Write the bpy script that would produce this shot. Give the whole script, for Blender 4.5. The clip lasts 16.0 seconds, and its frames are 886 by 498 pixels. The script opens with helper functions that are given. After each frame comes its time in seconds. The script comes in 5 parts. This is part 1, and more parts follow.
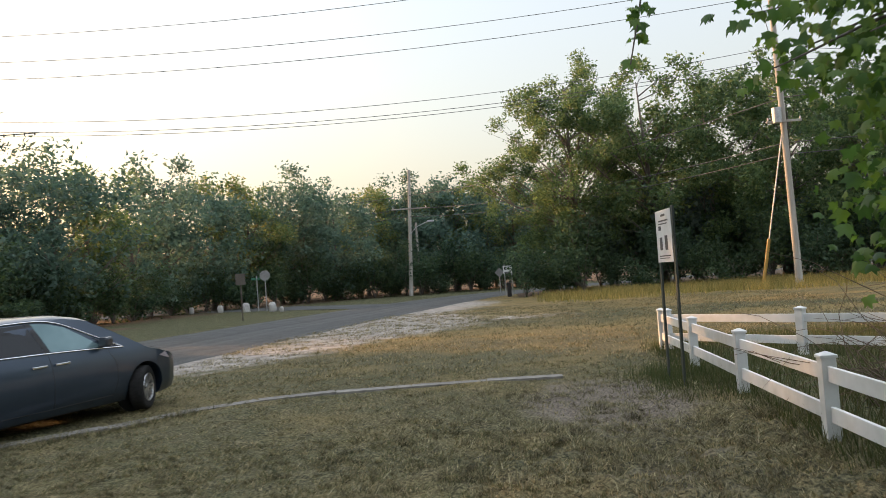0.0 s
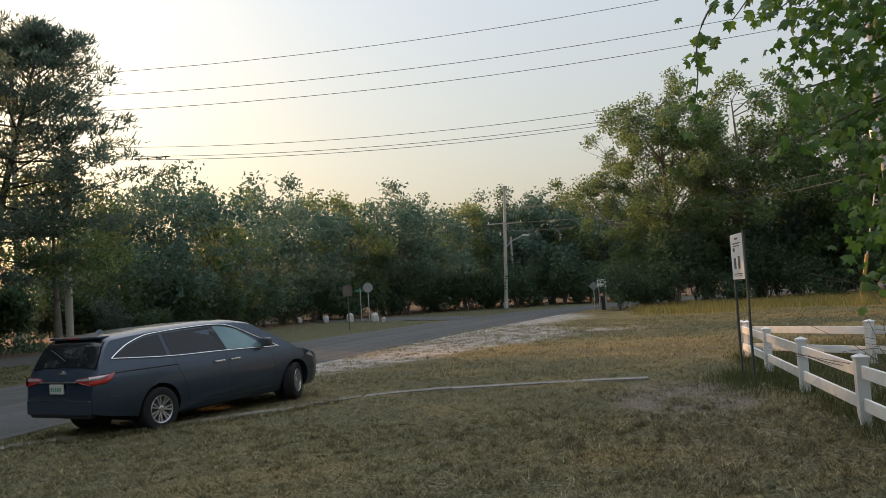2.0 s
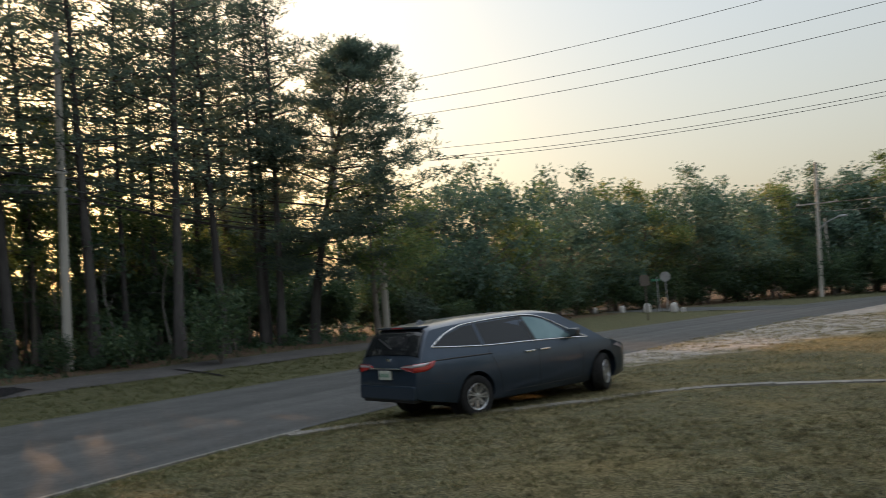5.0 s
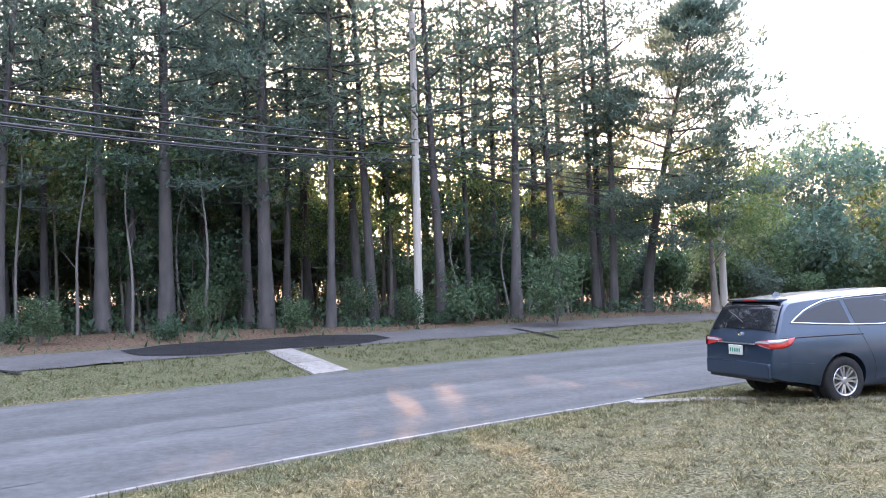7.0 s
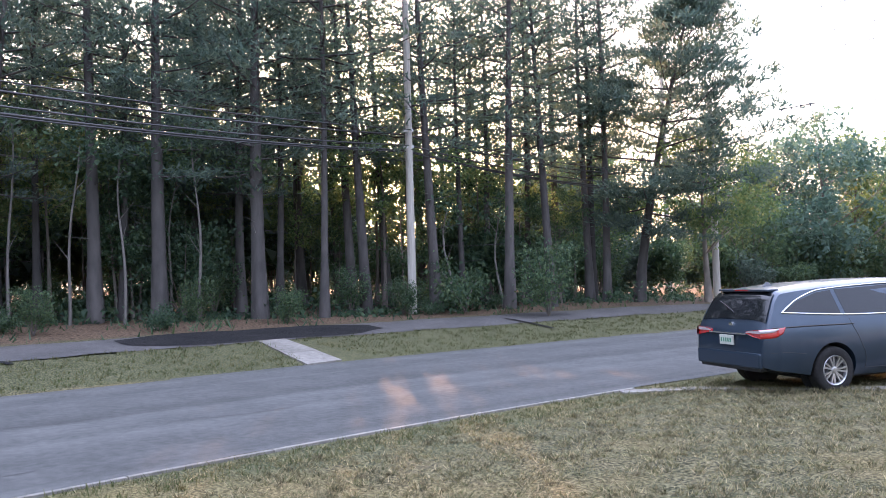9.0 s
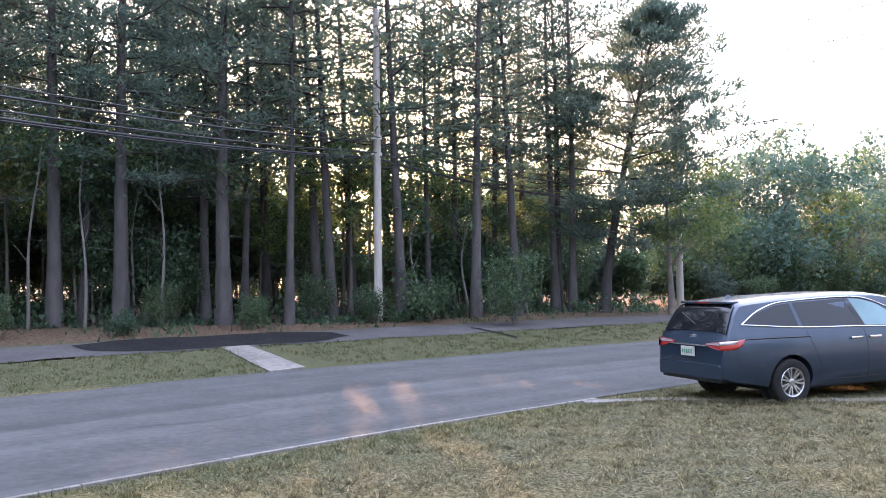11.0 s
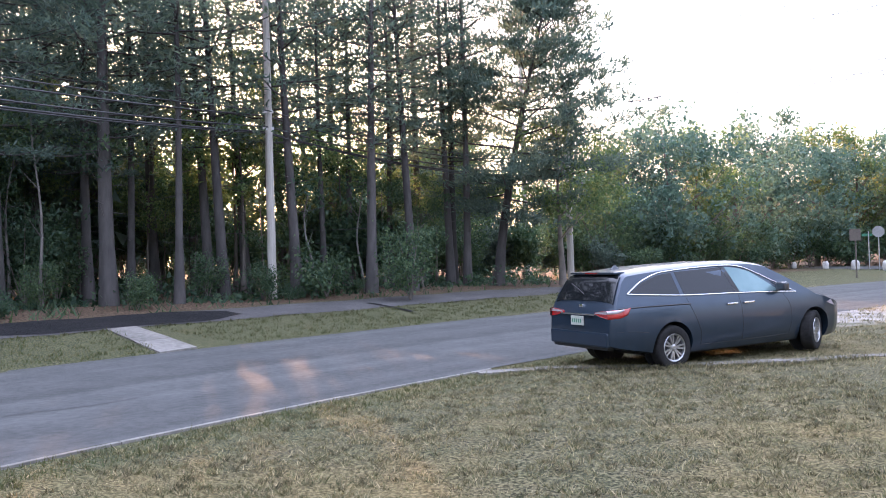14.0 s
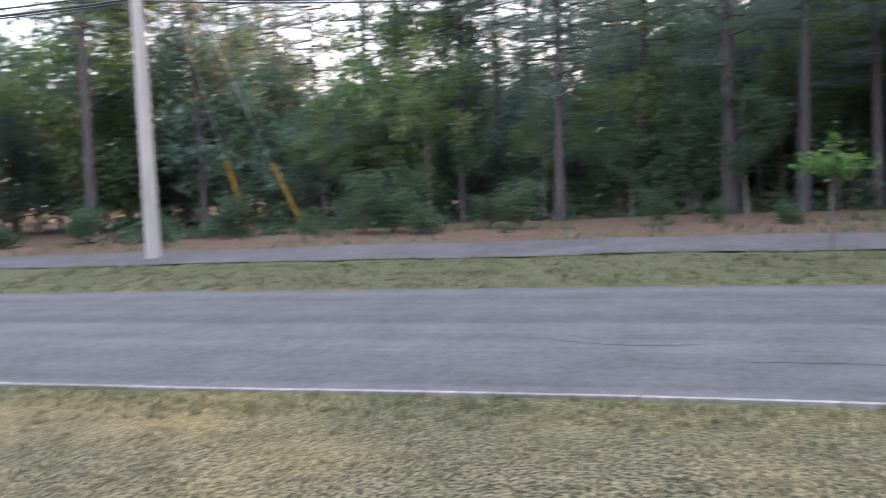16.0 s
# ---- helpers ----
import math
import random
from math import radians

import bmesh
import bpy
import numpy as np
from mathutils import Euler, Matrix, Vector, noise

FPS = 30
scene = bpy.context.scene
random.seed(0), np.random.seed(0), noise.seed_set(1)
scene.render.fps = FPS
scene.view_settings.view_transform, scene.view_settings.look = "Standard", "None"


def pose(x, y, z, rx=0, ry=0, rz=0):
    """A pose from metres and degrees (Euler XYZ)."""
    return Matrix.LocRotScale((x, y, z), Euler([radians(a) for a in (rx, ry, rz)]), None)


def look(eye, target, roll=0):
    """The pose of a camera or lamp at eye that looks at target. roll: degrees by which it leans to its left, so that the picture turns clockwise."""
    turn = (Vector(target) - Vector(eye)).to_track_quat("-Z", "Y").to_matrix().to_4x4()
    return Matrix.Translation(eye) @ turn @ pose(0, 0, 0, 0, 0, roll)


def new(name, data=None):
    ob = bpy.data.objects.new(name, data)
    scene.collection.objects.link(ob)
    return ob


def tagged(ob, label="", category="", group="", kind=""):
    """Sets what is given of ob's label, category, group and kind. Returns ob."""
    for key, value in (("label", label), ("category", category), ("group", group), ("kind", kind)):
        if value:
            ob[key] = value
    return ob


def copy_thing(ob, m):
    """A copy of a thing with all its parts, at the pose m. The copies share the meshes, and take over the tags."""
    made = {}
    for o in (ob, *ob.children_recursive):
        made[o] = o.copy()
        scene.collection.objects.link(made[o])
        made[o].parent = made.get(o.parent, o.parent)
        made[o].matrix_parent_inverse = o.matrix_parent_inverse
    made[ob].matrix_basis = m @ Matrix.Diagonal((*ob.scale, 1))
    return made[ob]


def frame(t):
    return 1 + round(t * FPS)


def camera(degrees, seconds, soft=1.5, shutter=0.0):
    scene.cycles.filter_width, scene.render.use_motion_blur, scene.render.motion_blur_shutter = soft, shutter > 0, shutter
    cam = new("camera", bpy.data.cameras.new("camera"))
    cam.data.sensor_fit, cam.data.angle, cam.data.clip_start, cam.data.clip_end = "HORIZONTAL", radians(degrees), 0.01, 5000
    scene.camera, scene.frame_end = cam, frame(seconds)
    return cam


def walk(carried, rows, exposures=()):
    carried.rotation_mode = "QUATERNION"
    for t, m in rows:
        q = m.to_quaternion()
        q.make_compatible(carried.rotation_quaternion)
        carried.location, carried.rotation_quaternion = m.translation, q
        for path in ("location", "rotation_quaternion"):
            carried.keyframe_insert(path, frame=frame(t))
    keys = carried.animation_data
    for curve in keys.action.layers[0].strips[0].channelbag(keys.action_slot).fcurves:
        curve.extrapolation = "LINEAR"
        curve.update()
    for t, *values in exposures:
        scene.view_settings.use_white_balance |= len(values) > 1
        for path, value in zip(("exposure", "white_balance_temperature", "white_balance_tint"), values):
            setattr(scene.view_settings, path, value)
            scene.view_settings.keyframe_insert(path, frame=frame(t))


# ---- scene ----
cam = camera(56.58, 16.0, soft=0.7, shutter=0.25)
PATH = [
    (0.0, -0.182, 2.055, 1.699, 4.45, 1.96, 4.06),
    (0.5, -0.127, 0.464, 1.707, 6.74, 2.13, 4.19),
    (1.0, -0.142, -0.177, 1.707, 7.25, 0.33, 3.25),
    (1.5, -0.135, -0.168, 1.723, 9.97, 2.34, 4.15),
    (2.0, -0.142, -0.170, 1.720, 10.91, 3.27, 3.61),
    (2.5, -0.142, -0.174, 1.714, 9.70, 2.26, 3.31),
    (3.0, -0.139, -0.149, 1.715, 8.71, 2.04, 2.82),
    (3.5, -0.132, -0.163, 1.705, 8.30, 1.48, 2.36),
    (4.0, -0.131, -0.161, 1.709, 7.25, 0.37, 3.02),
    (4.2, -0.149, -0.129, 1.714, 11.30, 0.01, 3.55),
    (4.5, -0.206, -0.124, 1.720, 17.99, 1.13, 3.15),
    (4.8, -0.367, -0.069, 1.723, 27.29, 3.41, 3.54),
    (5.0, -0.458, -0.050, 1.729, 31.03, 3.99, 4.18),
    (5.2, -0.558, -0.100, 1.724, 36.19, 4.41, 5.40),
    (7.3, -0.809, -0.058, 1.729, 53.97, 1.98, 1.80),
    (7.5, -0.787, -0.031, 1.728, 53.46, 0.89, 2.38),
    (8.0, -0.794, -0.007, 1.728, 53.16, 1.85, 1.71),
    (8.5, -0.780, -0.002, 1.727, 52.89, 2.03, 1.89),
    (9.0, -0.785, -0.046, 1.723, 53.00, 2.10, 1.62),
    (9.2, -0.791, -0.063, 1.722, 52.95, 2.27, 1.49),
    (11.5, -0.760, -0.007, 1.725, 49.50, 2.47, 1.06),
    (12.0, -0.769, -0.002, 1.725, 48.41, 2.00, 1.48),
    (12.5, -0.767, 0.005, 1.727, 48.58, 2.16, 1.51),
    (13.0, -0.761, 0.004, 1.724, 48.31, 2.30, 1.48),
    (13.5, -0.771, 0.005, 1.723, 47.88, 1.93, 1.45),
    (14.0, -0.743, -0.018, 1.714, 43.51, 0.75, 1.75),
    (14.5, -0.814, -0.115, 1.716, 46.18, -2.84, 1.84),
    (14.8, -0.980, -0.071, 1.720, 55.70, -4.04, 2.37),
    (15.0, -1.061, -0.025, 1.719, 66.50, -3.35, 1.79),
    (15.3, -1.109, -0.410, 1.721, 81.90, -4.07, 2.06),
    (15.5, -1.221, -0.487, 1.723, 94.04, -3.00, 1.87),
    (15.7, -1.272, -0.557, 1.722, 103.77, -3.05, 3.20),
    (16.0, -1.326, -0.517, 1.721, 118.39, -3.96, 2.35),
]
walk(cam, [(t, pose(x, y, z, 90 + p, r, w)) for t, x, y, z, w, p, r in PATH],
     exposures=[(0.0, 1.20, 6130, 10), (0.5, 0.66, 6130, 10), (1.0, 0.60, 6080, 11), (1.5, 0.86, 6130, 10), (2.0, 0.74, 6130, 10), (3.0, 0.74, 6130, 10), (4.0, 1.00, 6130, 10), (4.5, 1.20, 6330, 8), (4.8, 0.85, 6130, 8), (5.2, 0.58, 6130, 8), (7.3, 3.07, 5400, 24), (8.0, 2.84, 5400, 24), (9.0, 2.50, 5400, 24), (13.5, 2.45, 5400, 24), (14.2, 2.38, 5400, 24), (15.5, 2.80, 5300, 22), (16.0, 2.5, 5750, 24)])

# ---- light ----
SUN_AZ, SUN_EL = 58.9, 12.0        # degrees to the left of +y, and above the horizon
world = bpy.data.worlds.new("world")
scene.world = world
world.use_nodes = True
wn = world.node_tree.nodes
sky = wn.new("ShaderNodeTexSky")
sky.sky_type = "NISHITA"
sky.sun_disc = False
sky.sun_elevation = radians(SUN_EL)
sky.sun_rotation = radians(-SUN_AZ)
sky.air_density, sky.dust_density, sky.ozone_density = 1.5, 5.0, 1.5
# evening haze evens out the clear sky
haze = wn.new("ShaderNodeMix")
haze.data_type = "RGBA"
haze.inputs[0].default_value = 0.52
# hazy sky, paler towards the zenith than along the horizon
sky_dir, sky_xyz, sky_ramp = wn.new("ShaderNodeTexCoord"), wn.new("ShaderNodeSeparateXYZ"), wn.new("ShaderNodeValToRGB")
world.node_tree.links.new(sky_dir.outputs["Generated"], sky_xyz.inputs[0])
world.node_tree.links.new(sky_xyz.outputs[2], sky_ramp.inputs[0])
sky_ramp.color_ramp.elements.new(0.38)
for stop, tone in zip(sky_ramp.color_ramp.elements, ((3.1, 2.72, 2.25, 1), (4.0, 4.08, 4.3, 1), (11.8, 11.9, 12.4, 1))):
    stop.color = tone
world.node_tree.links.new(sky_ramp.outputs[0], haze.inputs[7])
world.node_tree.links.new(sky.outputs[0], haze.inputs[6])
world.node_tree.links.new(haze.outputs[2], wn["Background"].inputs[0])
wn["Background"].inputs[1].default_value = 0.13
sun = new("sun", bpy.data.lights.new("sun", "SUN"))
sun.data.energy, sun.data.angle, sun.data.color = 3.8, radians(0.6), (1.0, 0.50, 0.20)
sun_way = Vector((-math.sin(radians(SUN_AZ)) * math.cos(radians(SUN_EL)), math.cos(radians(SUN_AZ)) * math.cos(radians(SUN_EL)), math.sin(radians(SUN_EL))))
sun.matrix_world = look(sun_way * 80, (0, 0, 0))

# ---- materials ----


def material(name, dark, light, scale=6.0, rough=0.8, metal=0.0, bump=0.0, bump_scale=40.0, coat=0.0, stretch=(1, 1, 1), vary=0.0, big=0.5, spec=0.5):
    """Two colours mixed by noise at two scales, with fine relief."""
    m = bpy.data.materials.new(name)
    m.use_nodes = True
    n, l = m.node_tree.nodes, m.node_tree.links
    b = n["Principled BSDF"]
    tc, mp = n.new("ShaderNodeTexCoord"), n.new("ShaderNodeMapping")
    mp.inputs["Scale"].default_value = stretch
    l.new(tc.outputs["Object"], mp.inputs[0])
    n1, n2 = n.new("ShaderNodeTexNoise"), n.new("ShaderNodeTexNoise")
    n1.inputs["Scale"].default_value, n1.inputs["Detail"].default_value = scale, 6
    n2.inputs["Scale"].default_value, n2.inputs["Detail"].default_value = scale * 0.13, 3
    add = n.new("ShaderNodeMix")
    add.inputs[0].default_value = big
    ramp = n.new("ShaderNodeValToRGB")
    ramp.color_ramp.elements[0].position, ramp.color_ramp.elements[1].position = 0.33, 0.67
    ramp.color_ramp.elements[0].color, ramp.color_ramp.elements[1].color = (*dark, 1), (*light, 1)
    for q in (n1, n2):
        l.new(mp.outputs[0], q.inputs["Vector"])
    l.new(n1.outputs[0], add.inputs[2])
    l.new(n2.outputs[0], add.inputs[3])
    l.new(add.outputs[0], ramp.inputs[0])
    out = ramp.outputs[0]
    if vary:
        oi, hsv, mr = n.new("ShaderNodeObjectInfo"), n.new("ShaderNodeHueSaturation"), n.new("ShaderNodeMapRange")
        mr.inputs[3].default_value, mr.inputs[4].default_value = 1 - vary, 1 + vary
        l.new(oi.outputs["Random"], mr.inputs[0])
        l.new(mr.outputs[0], hsv.inputs["Value"])
        l.new(out, hsv.inputs["Color"])
        out = hsv.outputs[0]
    l.new(out, b.inputs["Base Color"])
    b.inputs["Roughness"].default_value, b.inputs["Metallic"].default_value = rough, metal
    b.inputs["Coat Weight"].default_value, b.inputs["Coat Roughness"].default_value = coat, 0.08
    b.inputs["Specular IOR Level"].default_value = spec
    if bump:
        n3, bp = n.new("ShaderNodeTexNoise"), n.new("ShaderNodeBump")
        n3.inputs["Scale"].default_value, n3.inputs["Detail"].default_value = bump_scale, 4
        l.new(mp.outputs[0], n3.inputs["Vector"])
        l.new(n3.outputs[0], bp.inputs["Height"])
        bp.inputs["Strength"].default_value, bp.inputs["Distance"].default_value = bump, 0.02
        l.new(bp.outputs[0], b.inputs["Normal"])
    return m


def foliage(name, colours, through_part=0.4, rough=0.6, patchy=0.0):
    """Leaves: each one has its own tint, and light passes through them."""
    m = bpy.data.materials.new(name)
    m.use_nodes = True
    n, l = m.node_tree.nodes, m.node_tree.links
    b, out = n["Principled BSDF"], n["Material Output"]
    geo, oi, addn = n.new("ShaderNodeNewGeometry"), n.new("ShaderNodeObjectInfo"), n.new("ShaderNodeMix")
    addn.inputs[0].default_value = 0.35
    l.new(geo.outputs["Random Per Island"], addn.inputs[2])
    l.new(oi.outputs["Random"], addn.inputs[3])
    ramp = n.new("ShaderNodeValToRGB")
    e = ramp.color_ramp.elements
    while len(e) < len(colours):
        e.new(0.5)
    for i, c in enumerate(colours):
        e[i].position, e[i].color = 0.1 + 0.8 * i / (len(colours) - 1), (*c, 1)
    l.new(addn.outputs[0], ramp.inputs[0])
    tint = ramp.outputs[0]
    # noise for pale hay clumps, its dark side painting shade between lawn lumps
    if patchy:
        tc, no, mr, hs = n.new("ShaderNodeTexCoord"), n.new("ShaderNodeTexNoise"), n.new("ShaderNodeMapRange"), n.new("ShaderNodeHueSaturation")
        no.inputs["Scale"].default_value, no.inputs["Detail"].default_value = 7.0, 4
        l.new(tc.outputs["Object"], no.inputs["Vector"])
        mr.inputs[1].default_value, mr.inputs[2].default_value, mr.inputs[3].default_value, mr.inputs[4].default_value = 0.36, 0.62, 1 - patchy, 1 + patchy
        l.new(no.outputs[0], mr.inputs[0])
        l.new(mr.outputs[0], hs.inputs["Value"])
        l.new(tint, hs.inputs["Color"])
        tint = hs.outputs[0]
    l.new(tint, b.inputs["Base Color"])
    b.inputs["Roughness"].default_value = rough
    b.inputs["Specular IOR Level"].default_value = 0.25
    tr, mix, br = n.new("ShaderNodeBsdfTranslucent"), n.new("ShaderNodeMixShader"), n.new("ShaderNodeHueSaturation")
    br.inputs["Value"].default_value, br.inputs["Saturation"].default_value = 1.5, 1.15
    l.new(tint, br.inputs["Color"])
    l.new(br.outputs[0], tr.inputs[0])
    mix.inputs[0].default_value = through_part
    l.new(b.outputs[0], mix.inputs[1])
    l.new(tr.outputs[0], mix.inputs[2])
    l.new(mix.outputs[0], out.inputs[0])
    return m


def ground_material():
    m = bpy.data.materials.new("ground")
    m.use_nodes = True
    n, l = m.node_tree.nodes, m.node_tree.links
    b = n["Principled BSDF"]
    b.inputs["Roughness"].default_value = 0.95
    b.inputs["Specular IOR Level"].default_value = 0.1
    tc = n.new("ShaderNodeTexCoord")

    def noise_of(scale, detail=5):
        q = n.new("ShaderNodeTexNoise")
        q.inputs["Scale"].default_value, q.inputs["Detail"].default_value = scale, detail
        l.new(tc.outputs["Object"], q.inputs["Vector"])
        return q.outputs[0]

    def ramp_of(src, c0, c1, p0=0.35, p1=0.65):
        r = n.new("ShaderNodeValToRGB")
        r.color_ramp.elements[0].position, r.color_ramp.elements[1].position = p0, p1
        r.color_ramp.elements[0].color, r.color_ramp.elements[1].color = (*c0, 1), (*c1, 1)
        l.new(src, r.inputs[0])
        return r.outputs[0]

    def masked(attr, src, width=0.25):
        """An edge broken up by noise."""
        a, s, mr = n.new("ShaderNodeAttribute"), n.new("ShaderNodeMath"), n.new("ShaderNodeMapRange")
        a.attribute_name = attr
        s.operation = "ADD"
        l.new(a.outputs["Fac"], s.inputs[0])
        l.new(src, s.inputs[1])
        mr.inputs[1].default_value, mr.inputs[2].default_value = 1.0 - width, 1.0 + width
        l.new(s.outputs[0], mr.inputs[0])
        return mr.outputs[0]

    def mixed(f, c1, c2):
        q = n.new("ShaderNodeMix")
        q.data_type = "RGBA"
        l.new(f, q.inputs[0])
        l.new(c1, q.inputs[6])
        l.new(c2, q.inputs[7])
        return q.outputs[2]

    fine, mid, big = noise_of(30, 10), noise_of(2.2, 6), noise_of(0.45, 4)
    # dark stops are bare thatch and painted shade between the grass clumps
    dry = ramp_of(fine, (0.025, 0.024, 0.013), (0.188, 0.162, 0.092), 0.40, 0.62)
    green = ramp_of(fine, (0.026, 0.030, 0.014), (0.132, 0.13, 0.068), 0.40, 0.62)
    lawn = mixed(masked("green", mid), dry, green)
    lawn = mixed(masked("straw", big), lawn, ramp_of(fine, (0.15, 0.11, 0.045), (0.29, 0.21, 0.085)))
    sand = ramp_of(mid, (0.20, 0.18, 0.155), (0.37, 0.335, 0.29))
    c = mixed(masked("sand", noise_of(1.6, 8), 0.2), lawn, sand)
    c = mixed(masked("dirt", mid), c, ramp_of(fine, (0.078, 0.066, 0.053), (0.22, 0.188, 0.15)))
    c = mixed(masked("litter", mid), c, ramp_of(noise_of(14, 6), (0.045, 0.032, 0.022), (0.15, 0.105, 0.068)))
    l.new(c, b.inputs["Base Color"])
    bp = n.new("ShaderNodeBump")
    bp.inputs["Strength"].default_value, bp.inputs["Distance"].default_value = 1.0, 0.07
    lumps = n.new("ShaderNodeMix")
    lumps.inputs[0].default_value = 0.62
    l.new(noise_of(38, 8), lumps.inputs[2])
    l.new(noise_of(9, 4), lumps.inputs[3])
    l.new(lumps.outputs[0], bp.inputs["Height"])
    l.new(bp.outputs[0], b.inputs["Normal"])
    return m


def road_material(name, dark, light):
    """Worn asphalt with paler wheel tracks along its length."""
    m = material(name, dark, light, 9, 0.9, bump=0.5, bump_scale=160, big=0.45, spec=0.15)
    n, l = m.node_tree.nodes, m.node_tree.links
    b = n["Principled BSDF"]
    old = b.inputs["Base Color"].links[0].from_socket
    at, no, mr, hs = n.new("ShaderNodeAttribute"), n.new("ShaderNodeTexNoise"), n.new("ShaderNodeMapRange"), n.new("ShaderNodeHueSaturation")
    at.attribute_name = "across"
    no.noise_dimensions = "1D"
    no.inputs["Scale"].default_value, no.inputs["Detail"].default_value = 1.1, 3
    l.new(at.outputs["Fac"], no.inputs["W"])
    mr.inputs[1].default_value, mr.inputs[2].default_value, mr.inputs[3].default_value, mr.inputs[4].default_value = 0.3, 0.7, 0.80, 1.22
    l.new(no.outputs[0], mr.inputs[0])
    l.new(mr.outputs[0], hs.inputs["Value"])
    l.new(old, hs.inputs["Color"])
    l.new(hs.outputs[0], b.inputs["Base Color"])
    return m


M_GROUND = ground_material()
M_ROAD = road_material("asphalt_worn", (0.055, 0.057, 0.055), (0.094, 0.095, 0.092))
M_PATH = material("asphalt_path", (0.06, 0.058, 0.056), (0.10, 0.095, 0.092), 7, 0.95, bump=0.5, bump_scale=120, spec=0.15)
M_PATCH = material("asphalt_new", (0.012, 0.012, 0.013), (0.024, 0.023, 0.023), 12, 0.95, bump=0.6, bump_scale=140, spec=0.1)
M_CRACK = material("crack_filler", (0.03, 0.03, 0.03), (0.06, 0.058, 0.055), 30, 0.9)
M_KERB = material("concrete", (0.105, 0.098, 0.085), (0.23, 0.214, 0.188), 8, 0.9, bump=0.4, bump_scale=70, vary=0.12)
M_BARK_PINE = material("bark_pine", (0.034, 0.032, 0.031), (0.092, 0.083, 0.078), 5, 0.95, bump=1.0, bump_scale=9, stretch=(1, 1, 0.25), vary=0.25)
M_BARK = material("bark_oak", (0.075, 0.065, 0.055), (0.19, 0.165, 0.14), 6, 0.95, bump=0.9, bump_scale=12, stretch=(1, 1, 0.3), vary=0.2)
M_BARK_PALE = material("bark_pale", (0.075, 0.068, 0.06), (0.165, 0.152, 0.138), 7, 0.9, bump=0.4, bump_scale=14, stretch=(1, 1, 0.4))
M_POLE = material("weathered_pole", (0.25, 0.23, 0.20), (0.42, 0.40, 0.36), 7, 0.9, bump=0.5, bump_scale=25, stretch=(2, 2, 0.15), vary=0.12)
M_STEEL = material("galvanised_steel", (0.32, 0.33, 0.34), (0.5, 0.51, 0.52), 20, 0.5, metal=0.7)
M_WIRE = material("cable_black", (0.02, 0.02, 0.022), (0.05, 0.05, 0.05), 10, 0.6)
M_LINE = material("bare_aluminium_line", (0.07, 0.07, 0.072), (0.11, 0.11, 0.11), 10, 0.8)
M_YELLOW = material("yellow_plastic", (0.26, 0.15, 0.025), (0.38, 0.23, 0.04), 6, 0.5)
M_VINYL = material("white_vinyl", (0.46, 0.47, 0.44), (0.68, 0.69, 0.68), 5, 0.5, bump=0.08, bump_scale=30, big=0.6)
M_SIGN_POST = material("green_post_paint", (0.015, 0.022, 0.018), (0.04, 0.05, 0.042), 15, 0.6)
M_WHITE = material("sign_white", (0.62, 0.63, 0.63), (0.76, 0.77, 0.77), 8, 0.4)
M_INK = material("sign_ink", (0.03, 0.03, 0.04), (0.07, 0.07, 0.08), 20, 0.5)
M_GREENSIGN = material("sign_green", (0.03, 0.14, 0.08), (0.05, 0.2, 0.12), 20, 0.4)
M_ALU = material("sign_back", (0.2, 0.2, 0.2), (0.32, 0.32, 0.32), 12, 0.45, metal=0.5)
M_PAINT = material("slate_car_paint", (0.021, 0.035, 0.057), (0.027, 0.043, 0.067), 3, 0.34, metal=0.5, coat=0.6, big=0.5)
M_TRIM_DARK = material("black_plastic", (0.012, 0.012, 0.013), (0.022, 0.022, 0.024), 20, 0.55)
M_CHROME = material("chrome_trim", (0.68, 0.69, 0.70), (0.8, 0.8, 0.81), 10, 0.12, metal=1.0)
M_RUBBER = material("tyre_rubber", (0.012, 0.012, 0.012), (0.03, 0.029, 0.028), 18, 0.9, bump=0.3, bump_scale=60, spec=0.15)
M_RIM = material("alloy_rim", (0.42, 0.42, 0.43), (0.55, 0.55, 0.56), 12, 0.3, metal=0.9)
M_TINT = material("tinted_glass", (0.006, 0.007, 0.008), (0.012, 0.013, 0.015), 2, 0.04, spec=0.45)
M_RED = material("red_lens", (0.24, 0.010, 0.010), (0.36, 0.016, 0.013), 30, 0.15, coat=1.0)
M_CLEAR = material("clear_lens", (0.30, 0.26, 0.27), (0.42, 0.38, 0.39), 30, 0.12, coat=1.0)
M_PLATE = material("plate_cream", (0.36, 0.37, 0.32), (0.46, 0.47, 0.42), 12, 0.45)
M_STONE = material("pale_stone", (0.34, 0.33, 0.31), (0.52, 0.5, 0.47), 6, 0.9, bump=0.8, bump_scale=12)
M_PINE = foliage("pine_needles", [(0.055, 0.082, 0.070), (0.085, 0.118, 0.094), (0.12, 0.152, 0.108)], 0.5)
M_OAK = foliage("oak_leaves", [(0.058, 0.095, 0.046), (0.092, 0.14, 0.06), (0.14, 0.185, 0.075), (0.20, 0.21, 0.088)], 0.45)
# distance haze is put into these leaf colours: paler and bluer
M_FAR = foliage("wood_leaves_hazed", [(0.065, 0.108, 0.088), (0.094, 0.147, 0.11), (0.13, 0.188, 0.126)], 0.35)
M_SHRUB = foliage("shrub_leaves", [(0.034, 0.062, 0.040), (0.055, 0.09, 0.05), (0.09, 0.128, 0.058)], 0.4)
M_MAPLE = foliage("grape_leaves", [(0.038, 0.08, 0.024), (0.07, 0.13, 0.034), (0.13, 0.20, 0.046)], 0.45, 0.45)
